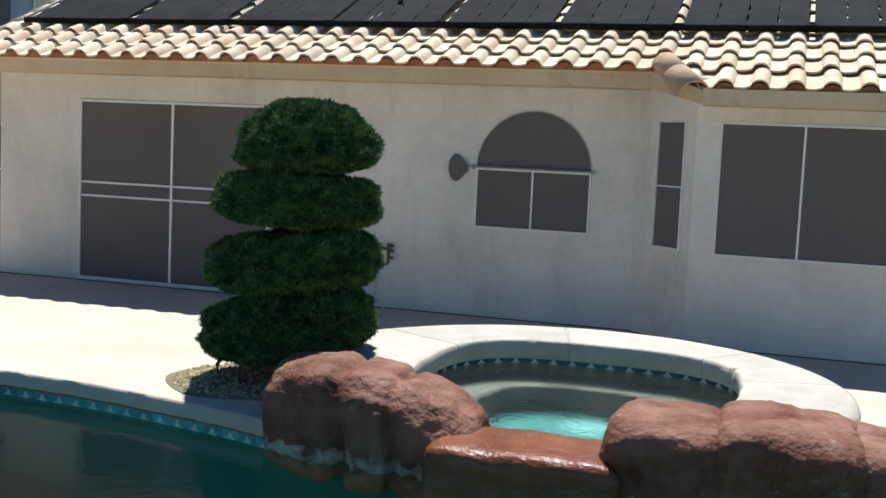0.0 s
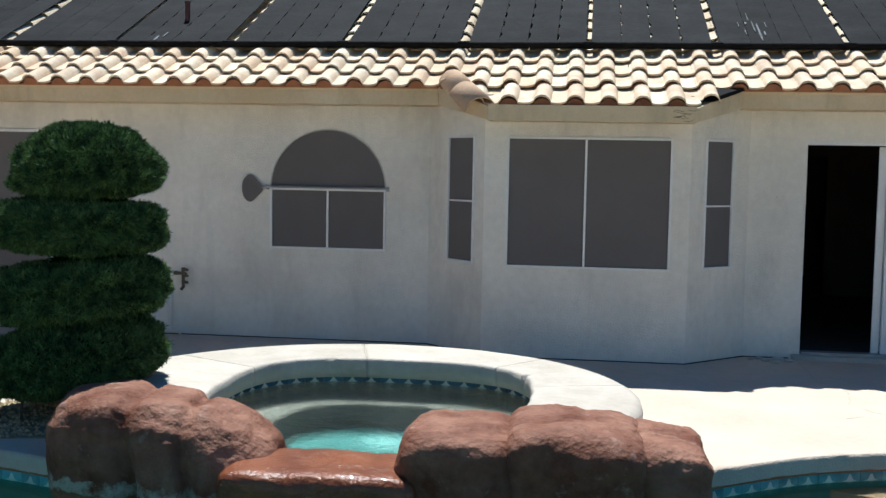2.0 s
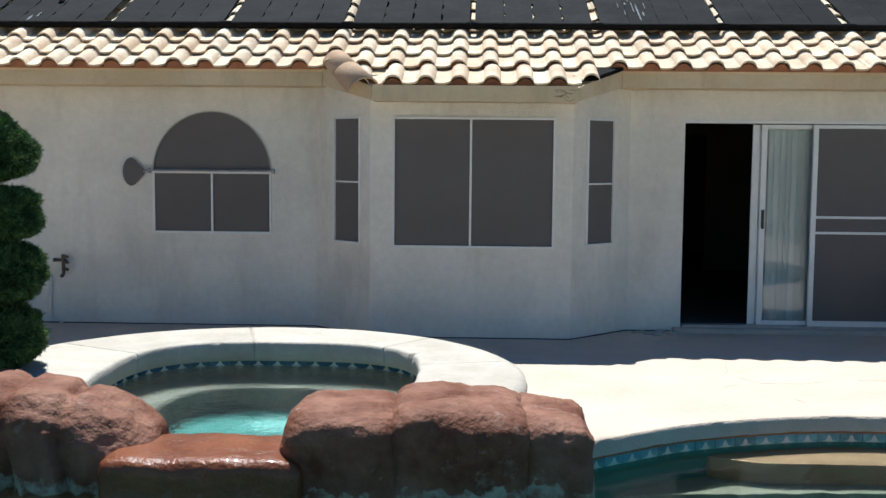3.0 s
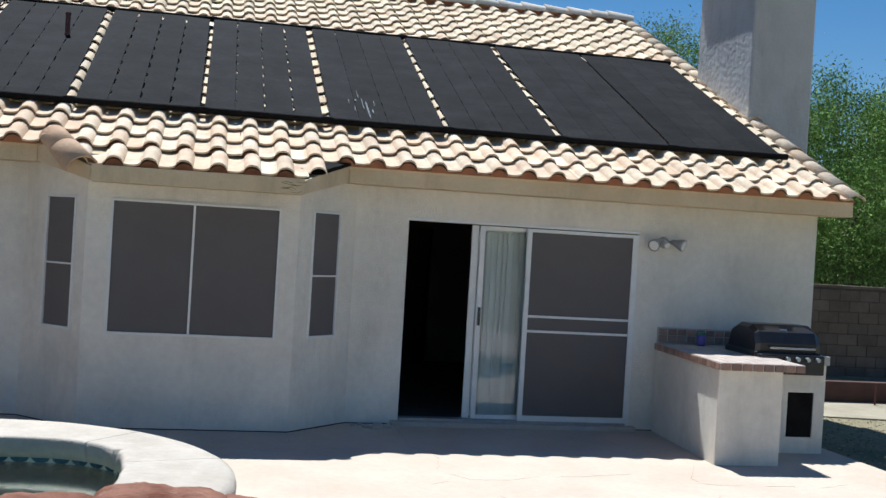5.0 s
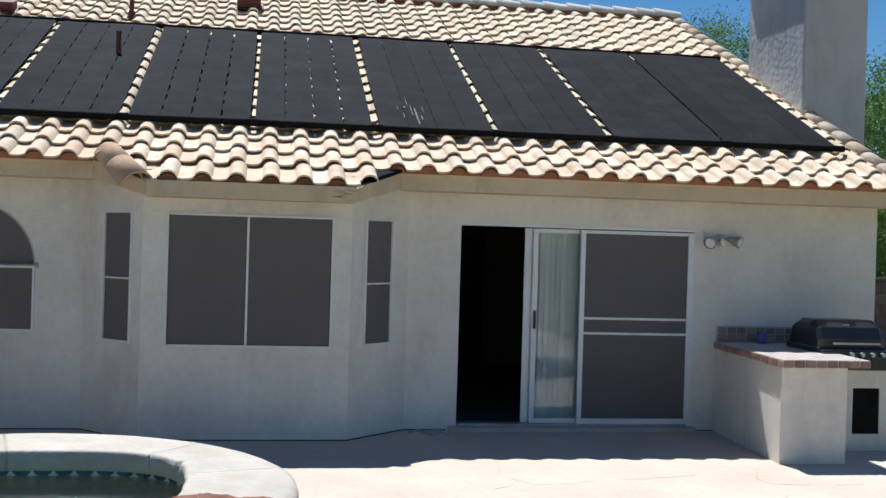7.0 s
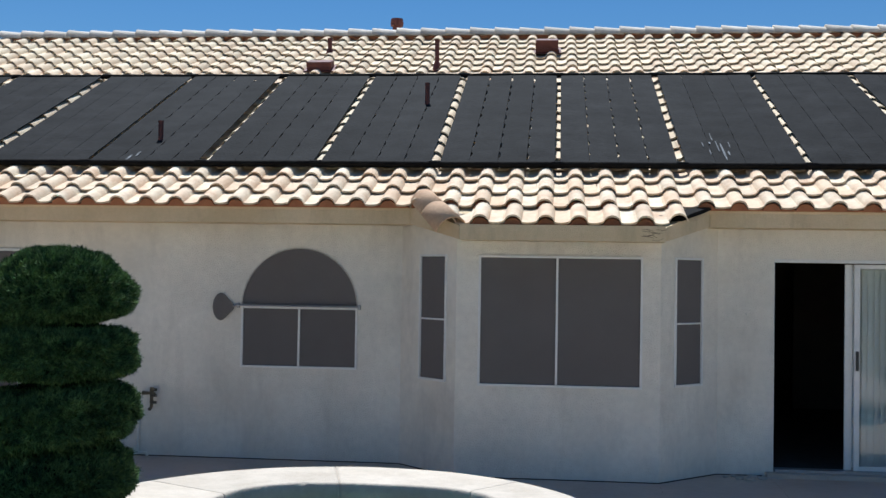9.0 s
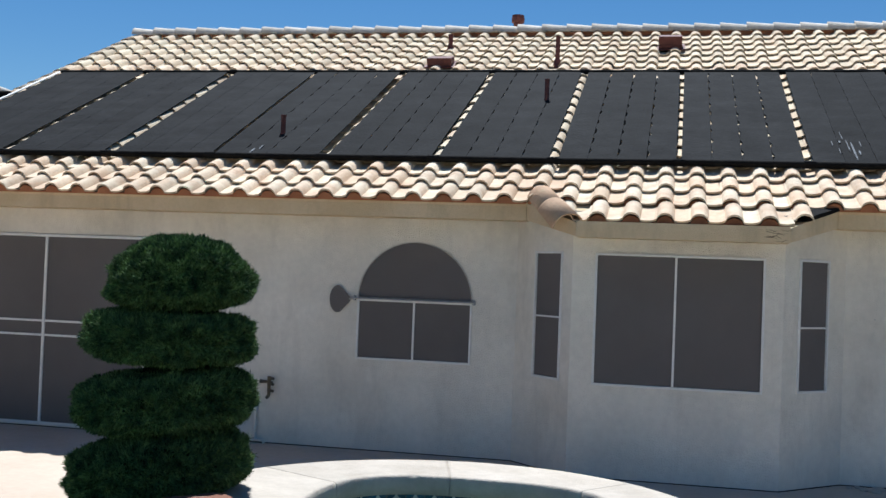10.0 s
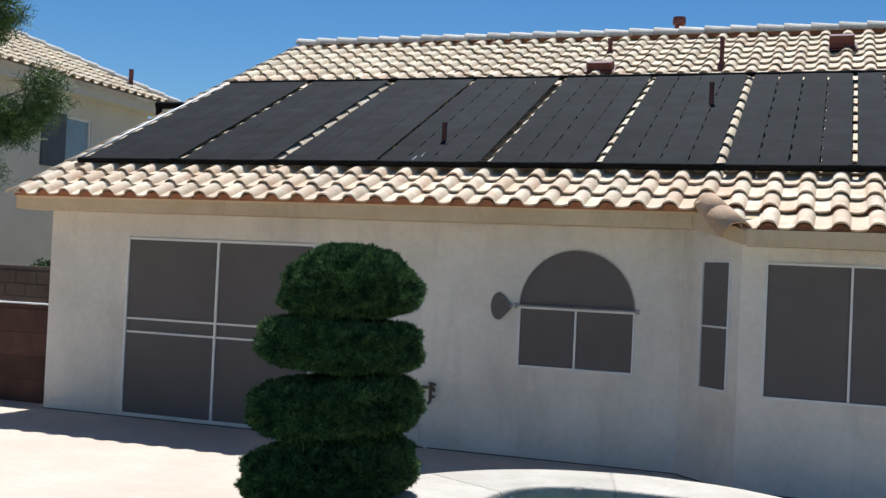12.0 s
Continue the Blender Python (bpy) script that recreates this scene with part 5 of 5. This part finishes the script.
for i in range(4):
    x = -0.02 + i * 0.105
    part("knob", tube([(x, -0.447, 0.06), (x, -0.478, 0.062)], [0.026, 0.021], 12), STEEL, panel, "small steel knob")
cup = thing("jar", "small purple jar with green lid on the counter", "jar", pose(4.78, -0.20, 0.907))
part("body", tube([(0, 0, 0), (0, 0, 0.02), (0, 0, 0.10), (0, 0, 0.115)], [0.042, 0.050, 0.050, 0.040], 14), PURPLE, cup, smooth=True)
part("lid", tube([(0, 0, 0.115), (0, 0, 0.14)], [0.044, 0.042], 14), GREEN_LID, cup, smooth=True)

# ---- fittings on the wall ----
lamp = thing("flood_light", "twin-head grey security flood light on the wall", "wall lamp", pose(4.375, 0, 1.975))
part("base_plate", tube([(0, 0, 0.0), (0, -0.03, 0.0)], [0.062, 0.05], 14), GREY_METAL, lamp)
for sgn, dz in ((-1, -0.03), (1, -0.015)):
    part("arm", tube([(0, -0.03, 0), (sgn * 0.07, -0.07, 0.012)], 0.014, 8), GREY_METAL, lamp)
    head = part("lamp_head", tube([(sgn * 0.06, -0.065, 0.015), (sgn * 0.10, -0.085, 0.0), (sgn * 0.15, -0.12, dz), (sgn * 0.17, -0.14, dz - 0.01)], [0.025, 0.036, 0.062, 0.065], 14), GREY_METAL, lamp, smooth=True)
    part("lens", tube([(sgn * 0.165, -0.137, dz - 0.008), (sgn * 0.173, -0.144, dz - 0.012)], [0.058, 0.050], 14), WHITE, head)
part("sensor", tube([(0, -0.03, 0.01), (0, -0.10, -0.03)], [0.022, 0.028], 12), WHITE, lamp)
tap = thing("hose_valve", "weathered brass hose valves on the stucco wall", "tap", pose(-4.645, 0, 0.60))
part("pipe", tube([(0, 0, 0), (0, -0.07, 0)], 0.016, 8), BRASS, tap)
part("body", tube([(0, -0.07, 0.07), (0, -0.07, -0.13)], [0.022, 0.018], 8), BRASS, tap)
for dz in (0.055, -0.005, -0.075):
    part("outlet", tube([(-0.01, -0.07, dz), (0.055, -0.09, dz - 0.008)], [0.018, 0.015], 8), BRASS, tap)
part("handle", tube([(-0.10, -0.07, 0.012), (0.0, -0.07, 0.010)], [0.022, 0.012], 8), BRASS, tap)
part("spout", tube([(0, -0.07, -0.13), (-0.012, -0.10, -0.155)], [0.016, 0.018], 8), BRASS, tap)
pipe = tagged(part("drain_pipe", tube([(-4.80, -0.03, 0.46), (-4.80, -0.03, 0.02), (-4.79, -0.035, -0.005), (-4.70, -0.05, -0.005), (-4.685, -0.05, -0.04)], 0.017, 8), STUCCO, smooth=True), "thin wall-coloured drain pipe down the wall", "pipe")
rod = thing("screen_rod", "thin rod with a grey mesh paddle", "rod", pose(0, 0, 1.530))
part("bar", tube([(-3.77, -0.045, 0.0), (-2.50, -0.045, 0.0)], 0.009, 8), GREY_METAL, rod)
for x in (-3.765, -2.505):
    part("bracket", box(x - 0.012, x + 0.012, -0.05, -0.001, -0.028, 0.022, 0.003), GREY_METAL, rod)
bm = bmesh.new()
lp = [(-3.945 + 0.088 * math.cos(a) * (1 if math.cos(a) < 0 else 1 + 0.55 * abs(math.cos(a)) ** 3), -0.018 + 0.142 * math.sin(a) * (1 if math.cos(a) < 0 else 1 - 0.35 * abs(math.cos(a)) ** 2)) for a in [math.tau * i / 28 for i in range(28)]]
bm = wall_panel(lp, (), 0.008)
bmesh.ops.translate(bm, verts=bm.verts[:], vec=(0, -0.03, 0))
part("paddle", bm, SCREEN, rod, "oval grey mesh paddle")
part("stem", tube([(-3.82, -0.03, -0.012), (-3.765, -0.04, 0.0)], [0.010, 0.014], 8), GREY_METAL, rod)

# ---- deck details ----
for i, (x, y) in enumerate(((1.12, -0.16), (1.25, -0.22), (1.38, -0.13), (1.20, -0.10), (1.47, -0.2), (1.33, -0.28))):
    bm = bmesh.new()
    bmesh.ops.create_icosphere(bm, subdivisions=2, radius=0.03 + 0.012 * (i % 3))
    for q in bm.verts:
        q.co += q.co * 0.35 * noise.noise(q.co * 22 + Vector((i * 3.0, 0, 0)))
        q.co.z *= 0.45
    bm.transform(pose(x, y, DECK_Z + 0.010, 0, 0, 40 * i))
    tagged(part("concrete_chip", bm, COPING), "broken chip of pale concrete by the wall", "rubble", group="broken chips by the door")

plate = thing("outlet_cover", "small painted outlet cover on the stucco wall", "outlet", pose(1.33, 0, 1.535))
part("cover", box(-0.045, 0.045, -0.012, 0.0, -0.04, 0.04, 0.004), STUCCO, plate)
part("screw", tube([(0, -0.012, 0), (0, -0.015, 0)], 0.006, 8), GREY_METAL, plate)
# cracked stucco at the bay's corner
rc = random.Random(12)
cr = thing("stucco_crack", "dark ragged crack in the fascia corner", "crack")
for i in range(10):
    x, z = 0.24 + 0.14 * rc.random(), 2.21 + 0.11 * rc.random()
    part("crack_line", tube([(x, BAY_FY - 0.001, z), (x + 0.05, BAY_FY - 0.001, z + rc.uniform(-0.012, 0.012)), (x + 0.10, BAY_FY - 0.001, z + rc.uniform(-0.02, 0.02))], [0.0012, 0.0024, 0.001], 5), BARK, cr)

# hairline cracks in the deck's concrete
CRACK_DARK = mat("crack_dirt", (0.36, 0.28, 0.21), (0.43, 0.335, 0.25), 20, 0.95, spec=0.1)
rk = random.Random(31)
for wide, line in ((0.0035, ((1.56, -0.12), (1.55, -0.74), (1.53, -1.12), (1.68, -1.5), (1.69, -1.68), (1.64, -1.99), (1.58, -2.19))),
                   (0.0035, ((0.45, -0.72), (0.45, -0.94), (0.42, -1.14))), (0.003, ((1.66, -2.32), (1.79, -2.52), (2.12, -2.52), (2.32, -2.41))),
                   (0.0035, ((2.91, -0.42), (2.88, -1.09))), (0.003, ((1.45, -2.69), (1.60, -2.59))), (0.003, ((2.60, -2.36), (2.84, -2.34), (3.28, -2.21))),
                   (0.0035, ((4.0, -1.86), (3.75, -2.36), (3.76, -2.56), (4.09, -2.61))), (0.003, ((4.31, -2.61), (4.58, -2.60))),
                   (0.003, ((4.76, -2.66), (5.13, -2.50))), (0.0035, ((3.58, -0.58), (3.63, -0.81))), (0.0045, ((3.73, -2.96), (3.36, -3.70))), (0.004, ((1.90, -3.05), (1.93, -3.20)))):
    pts = []
    for a, b in zip(line, line[1:]):
        steps = max(2, int(math.dist(a, b) / 0.045))
        for i in range(steps):
            f = i / steps
            pts.append((a[0] + (b[0] - a[0]) * f + rk.uniform(-0.010, 0.010), a[1] + (b[1] - a[1]) * f + rk.uniform(-0.010, 0.010), DECK_Z + 0.0005))
    pts.append((*line[-1], DECK_Z + 0.0005))
    part("crack", tube(pts, [wide * rk.uniform(0.2, 0.5) for _ in pts], 6), CRACK_DARK, deck)

# ---- side yards ----
def block_wall(name, label, x0, x1, y, top, rows, seed):
    """A wall of staggered grey blocks on a mortar core."""
    w = tagged(part(name, box(x0, x1, y + 0.012, y + 0.19, -0.16, top - 0.004), BLOCK_MORTAR), label, "wall", kind="structure")
    me = mesh_of("block", box(-0.195, 0.195, 0.0, 0.10, -0.095, 0.095, 0.006), BLOCK)
    cap = mesh_of("cap_block", box(-0.195, 0.195, -0.012, 0.21, -0.025, 0.025, 0.006), BLOCK)
    r = random.Random(seed)
    for j in range(rows):
        for i in range(int((x1 - x0) / 0.4)):
            ob = new("block", me)
            ob.parent = w
            ob.matrix_world = pose(x0 + 0.2 + i * 0.4 + (0.2 if j % 2 else 0), y + r.uniform(-0.004, 0.004), top - 0.155 - j * 0.2)
    for i in range(int((x1 - x0) / 0.4)):
        ob = new("cap_block", cap)
        ob.parent, ob.matrix_world = w, pose(x0 + 0.2 + i * 0.4, y, top - 0.025 + 0.024)
    return w


block_wall("wall_yard_east", "weathered grey concrete block garden wall", 8.4, 14.8, 7.0, 1.46, 8, 1)
tagged(part("wall_yard_east_far", box(14.8, 40, 7.0, 7.2, -0.16, 1.46), BLOCK), "weathered grey concrete block garden wall", "wall", kind="structure")
block_wall("wall_yard_west", "weathered grey concrete block garden wall", -16.0, -10.0, 3.0, 1.60, 4, 2)
gate = tagged(part("wall_gate_west", box(-15.0, -9.70, 0.30, 0.36, -0.14, 1.19), RUST_WOOD), "rust-brown board fence panel", "fence", kind="structure")
brd = mesh_of("board", box(-0.5, 0.5, -0.018, 0.0, -0.145, 0.145, 0.004), RUST_WOOD)
for j in range(4):
    for i in range(5):
        ob = new("board", brd)
        ob.parent, ob.matrix_world = gate, pose(-10.21 - i * 1.004, 0.30, 0.10 + j * 0.294)
# White strip paints the sunlight along the fence's top edge.
tagged(part("trim_fence_cap", box(-15.0, -9.70, 0.28, 0.38, 1.19, 1.208, 0.004), WHITE), "white strip for the sunlit fence top", "trim", kind="structure")
kerb = tagged(part("kerb", box(6.9, 18.0, 3.45, 3.60, -0.16, 0.155, 0.01), RUST_WOOD), "rust-red low planter kerb in the side yard", "kerb", kind="structure")
tagged(part("path", sheet([(p.x, p.y) for p in spline([(6.6, 2.3), (7.8, 2.0), (10, 1.7), (14, 1.6), (16, 2.4), (15.8, 3.44), (10, 3.44), (6.9, 3.44)], 4)], (), -0.14, 0.03), SAND), "pale dry sand strip in the side yard", "path", kind="structure")
tagged(part("stake", tube([(9.12, 3.2, -0.14), (9.12, 3.2, 0.18)], 0.014, 6), MAROON), "thin rusty stake in the ground", "stake")
rs = random.Random(31)
pv, pf = [], []
for _ in range(2600):
    x, y = rs.uniform(5.95, 10.5), rs.uniform(-2.2, 2.3)
    r, o = rs.uniform(0.006, 0.020), len(pv)
    for q in ((1, 0, 0), (-1, 0, 0), (0, 1, 0), (0, -1, 0), (0, 0, 0.7), (0, 0, -0.6)):
        pv.append((x + q[0] * r * rs.uniform(0.7, 1.3), y + q[1] * r * rs.uniform(0.7, 1.3), -0.157 + q[2] * r))
    pf += [(o, o + 2, o + 4), (o + 2, o + 1, o + 4), (o + 1, o + 3, o + 4), (o + 3, o, o + 4), (o + 2, o, o + 5), (o + 1, o + 2, o + 5), (o + 3, o + 1, o + 5), (o, o + 3, o + 5)]
me = bpy.data.meshes.new("side_gravel")
me.from_pydata(pv, [], pf)
me.materials.append(SIDE_STONE)
tagged(new("side_gravel", me), "loose tan gravel of the side yard", "gravel", kind="stuff")

# ---- neighbouring house ----
nb = thing("neighbour_house", "two-storey cream stucco house behind the wall", "house")
NX, NY1, NE = -16.2, 11.1, 5.40
bm = wall_panel(rect(-14.0, NY1, -0.2, NE), [rect(8.18, 9.02, 3.72, 4.76), rect(2.0, 3.2, 3.72, 4.76)], 0.2)
bm.transform(pose(NX, 0, 0, 0, 0, 90))
part("wall", bm, NEIGHBOUR, nb)
part("wall", box(NX - 12, NX - 0.003, NY1 - 0.2, NY1, -0.2, NE), NEIGHBOUR, nb)
part("wall", box(NX - 12, NX - 0.003, -14.0, -13.8, -0.2, NE), NEIGHBOUR, nb)
for y0, y1 in ((8.18, 9.02), (2.0, 3.2)):
    w = part("window", box(NX - 0.10, NX - 0.02, y0, y0 + 0.04, 3.72, 4.76), WHITE, nb)
    for b in ((y1 - 0.04, y1, 3.72, 4.76), (y0 + 0.04, y1 - 0.04, 3.72, 3.76), (y0 + 0.04, y1 - 0.04, 4.72, 4.76)):
        part("frame", box(NX - 0.10, NX - 0.02, b[0], b[1], b[2], b[3]), WHITE, w)
    part("pane", box(NX - 0.07, NX - 0.06, y0 + 0.04, y1 - 0.04, 3.76, 4.72), PANE_BLUE, w, "dim blue-grey pane")
    part("shutter", box(NX, NX + 0.04, y0 - 0.76, y0 - 0.02, 3.64, 4.78, 0.006), SHUTTER, nb, "dark grey shutter")
NSL = 0.46
nc = Vector((-15.70, 11.6, NE + 0.06))
bm = bmesh.new()
tops = [nc, nc + Vector((-6.0, -6.0, 6 * NSL)), Vector((nc.x - 6.0, -14.5, nc.z + 6 * NSL)), Vector((nc.x, -14.5, nc.z)), nc + Vector((-12, 0, 0)), Vector((nc.x - 12, -14.5, nc.z))]
vs = [bm.verts.new(p) for p in tops]
for f in ((0, 1, 2, 3), (0, 4, 1), (1, 4, 5, 2)):
    bm.faces.new([vs[i] for i in f])
bmesh.ops.recalc_face_normals(bm, faces=bm.faces[:])
rr = bmesh.ops.extrude_face_region(bm, geom=bm.faces[:])
bmesh.ops.translate(bm, verts=[q for q in rr["geom"] if isinstance(q, bmesh.types.BMVert)], vec=(0, 0, -0.10))
bmesh.ops.recalc_face_normals(bm, faces=bm.faces[:])
nroof = part("roof", bm, TILE_FAR, nb, "sun-bleached clay tile roof")
part("soffit", box(NX - 0.1, nc.x - 0.06, -14.3, nc.y - 0.1, NE - 0.20, NE - 0.02), NEIGHBOUR, nb)
al = math.atan(NSL)
tv, tf = [], []
for j in range(16):
    for i in range(36):
        y, s = nc.y - 0.35 - i * TW, j * TE
        d = s * math.cos(al)
        if y + TW > nc.y - d - 0.05 or d > 5.8:
            continue
        m = Matrix(((0, -math.cos(al), math.sin(al), nc.x - d), (1, 0, 0, y), (0, math.sin(al), math.cos(al), nc.z + s * math.sin(al)), (0, 0, 0, 1)))
        o = len(tv)
        tv += [tuple(m @ Vector(q)) for q in tile_v]
        tf += [tuple(o + k for k in f) for f in tile_f]
me = bpy.data.meshes.new("roof_tiles")
me.from_pydata(tv, [], tf)
me.materials.append(TILE_FAR)
ob = new("roof_tiles", me)
ob.parent = nroof
ob["kind"] = "stuff"
hd = Vector((-1, -1, NSL)).normalized()
hx = hd.cross(Vector((0, 0, 1))).normalized()
hm = Matrix((hx, hd, hx.cross(hd))).transposed().to_4x4()
for i in range(21):
    ob = new("hip_tile", cap_me)
    ob.parent, ob.matrix_world = nroof, Matrix.Translation(nc + Vector((0, 0, 0.05)) + hd * (i * 0.41)) @ hm
p0 = Vector((-16.32, 10.52, nc.z + 0.50 * NSL))
part("vent_pipe", tube([p0 - Vector((0, 0, 0.1)), p0 + Vector((0, 0, 0.50))], 0.055, 10), MAROON, nroof, "rusty vent pipe")


# ---- trees ----
def limb(bm, a, b, r0, r1, seed, seg=7):
    r = random.Random(seed)
    a, b = Vector(a), Vector(b)
    pts = [a.lerp(b, i / 5) + Vector((r.uniform(-1, 1), r.uniform(-1, 1), r.uniform(-0.5, 0.5))) * (a - b).length * 0.04 * (0 < i < 5) for i in range(6)]
    add_tube(bm, pts, [r0 + (r1 - r0) * i / 5 for i in range(6)], seg)


def tree(label, x, y, height, spread, low, clumps, seed, per=110, leaf=0.085, material=LEAF):
    t = thing("tree", label, "tree", pose(x, y, -0.16), group="trees behind the garden wall")
    r = random.Random(seed)
    bm = bmesh.new()
    add_tube(bm, [(0, 0, 0), (0.1, 0, height * 0.25), (0.0, 0.1, height * 0.5)], [0.20, 0.16, 0.10], 9)
    centres = []
    for i in range(clumps):
        for _ in range(50):
            q = Vector((r.uniform(-1, 1), r.uniform(-1, 1), r.uniform(-1, 1)))
            if 0.25 < q.length < 1:
                break
        k = 1 + 0.28 * noise.noise(q * 2.3 + Vector((seed, 0, 0)))
        centres.append(Vector((q.x * spread * k, q.y * spread * k, low + (height - low) * (0.5 + 0.5 * q.z * k))))
    for i, c in enumerate(centres[:: max(1, clumps // 16)]):
        limb(bm, (0.03, 0.04, height * r.uniform(0.2, 0.48)), c, 0.06, 0.012, seed + i)
    part("trunk", bm, BARK, t, smooth=True)
    rp = np.random.RandomState(seed)
    P = np.concatenate([np.array(c) + rp.normal(0, 1, (per, 3)) * np.array([0.34, 0.34, 0.30]) * rp.uniform(0.6, 1.25) for c in centres])
    Nn = rp.normal(0, 1, P.shape)
    Nn[:, 2] -= 0.5
    Nn /= np.linalg.norm(Nn, axis=1)[:, None]
    v, f = tufts(P, Nn, leaf * 1.6, leaf * 0.32, seed + 1, 0.3, 1)
    ob = new("crown", leaf_mesh("crown", v, f, material))
    ob.parent = t


tree("tall pale green leafy tree behind block wall", 14.0, 12.0, 6.2, 2.5, 1.2, 230, 11, 360, 0.042)
tree("broad pale green leafy tree behind block wall", 18.5, 14.5, 7.2, 3.2, 1.0, 240, 12, 340, 0.046)
tree("pale green feathery tree behind the roof", 11.6, 16.5, 8.4, 2.0, 3.0, 120, 13, 340, 0.040)
tree("low green leafy tree leaning over block wall", 12.2, 9.6, 4.0, 1.7, 1.0, 120, 14, 340, 0.040)
tree("dense green leafy tree behind block wall", 16.5, 10.2, 4.6, 2.2, 0.8, 150, 15, 340, 0.042)

pine = thing("pine_tree", "dark pine with tufted needle branches", "tree", pose(-8.9, -3.55, DECK_Z))
PB = Vector((-8.9, -3.55, DECK_Z))
bm = bmesh.new()
add_tube(bm, [(0, 0, 0), (0.05, 0, 2), (0.0, 0.05, 4), (0.02, 0, 6.2)], [0.16, 0.13, 0.09, 0.03], 9)
tips = []
rpn = random.Random(77)
VIEW = [(-6.95, -4.0, 3.86), (-7.00, -4.0, 3.60), (-6.86, -4.0, 3.72), (-6.46, -4.0, 3.20), (-6.43, -4.0, 3.02), (-6.55, -4.02, 2.92), (-6.80, -4.0, 2.98), (-6.90, -3.98, 2.86), (-6.72, -4.0, 2.80), (-7.02, -4.0, 2.46), (-6.98, -4.0, 2.98)]
for q in VIEW:
    tips.append(Vector(q) - PB)
for i in range(26):
    a = rpn.uniform(1.2, 5.6)
    z = rpn.uniform(2.6, 5.8)
    L = 1.5 * (1.15 - z / 8)
    tips.append(Vector((L * math.cos(a), L * math.sin(a), z + 0.15)))
for i, q in enumerate(tips):
    limb(bm, (0.02, 0.02, max(0.8, q.z - 0.35)), q, 0.028, 0.006, 300 + i, 5)
part("trunk", bm, BARK, pine, smooth=True)
rp = np.random.RandomState(5)
P, Nn = [], []
for q in tips:
    d = Vector((q.x, q.y, 0.25)).normalized()
    for _ in range(900):
        along_k = rp.uniform(-0.30, 0.06)
        jit = rp.normal(0, 0.052, 3)
        P.append(np.array(q + d * along_k) + jit)
        nn = rp.normal(0, 0.7, 3) + np.array(d) * 0.6
        Nn.append(nn / np.linalg.norm(nn))
v, f = tufts(np.array(P), np.array(Nn), 0.080, 0.0030, 6, 0.0, 1)
ob = new("crown", leaf_mesh("crown", v, f, PINE))
ob.parent = pine

# Made-up foliage in place of a small dark rectangle above the wall.
rh = np.random.RandomState(8)
P = np.array([-12.45, 3.35, 1.60]) + rh.normal(0, 1, (900, 3)) * np.array([0.16, 0.08, 0.055])
Nn = rh.normal(0, 1, P.shape)
Nn /= np.linalg.norm(Nn, axis=1)[:, None]
v, f = tufts(P, Nn, 0.06, 0.012, 9, 0.0, 1)
shrub = thing("shrub", "leafy stand-in for a small dark rectangle over the wall", "shrub", pose(0, 0, 0))
ob = new("crown", leaf_mesh("crown", v, f, JUNIPER))
ob.parent = shrub
part("stem", tube([(-12.45, 3.35, -0.16), (-12.45, 3.35, 1.6)], [0.03, 0.012], 6), BARK, shrub)
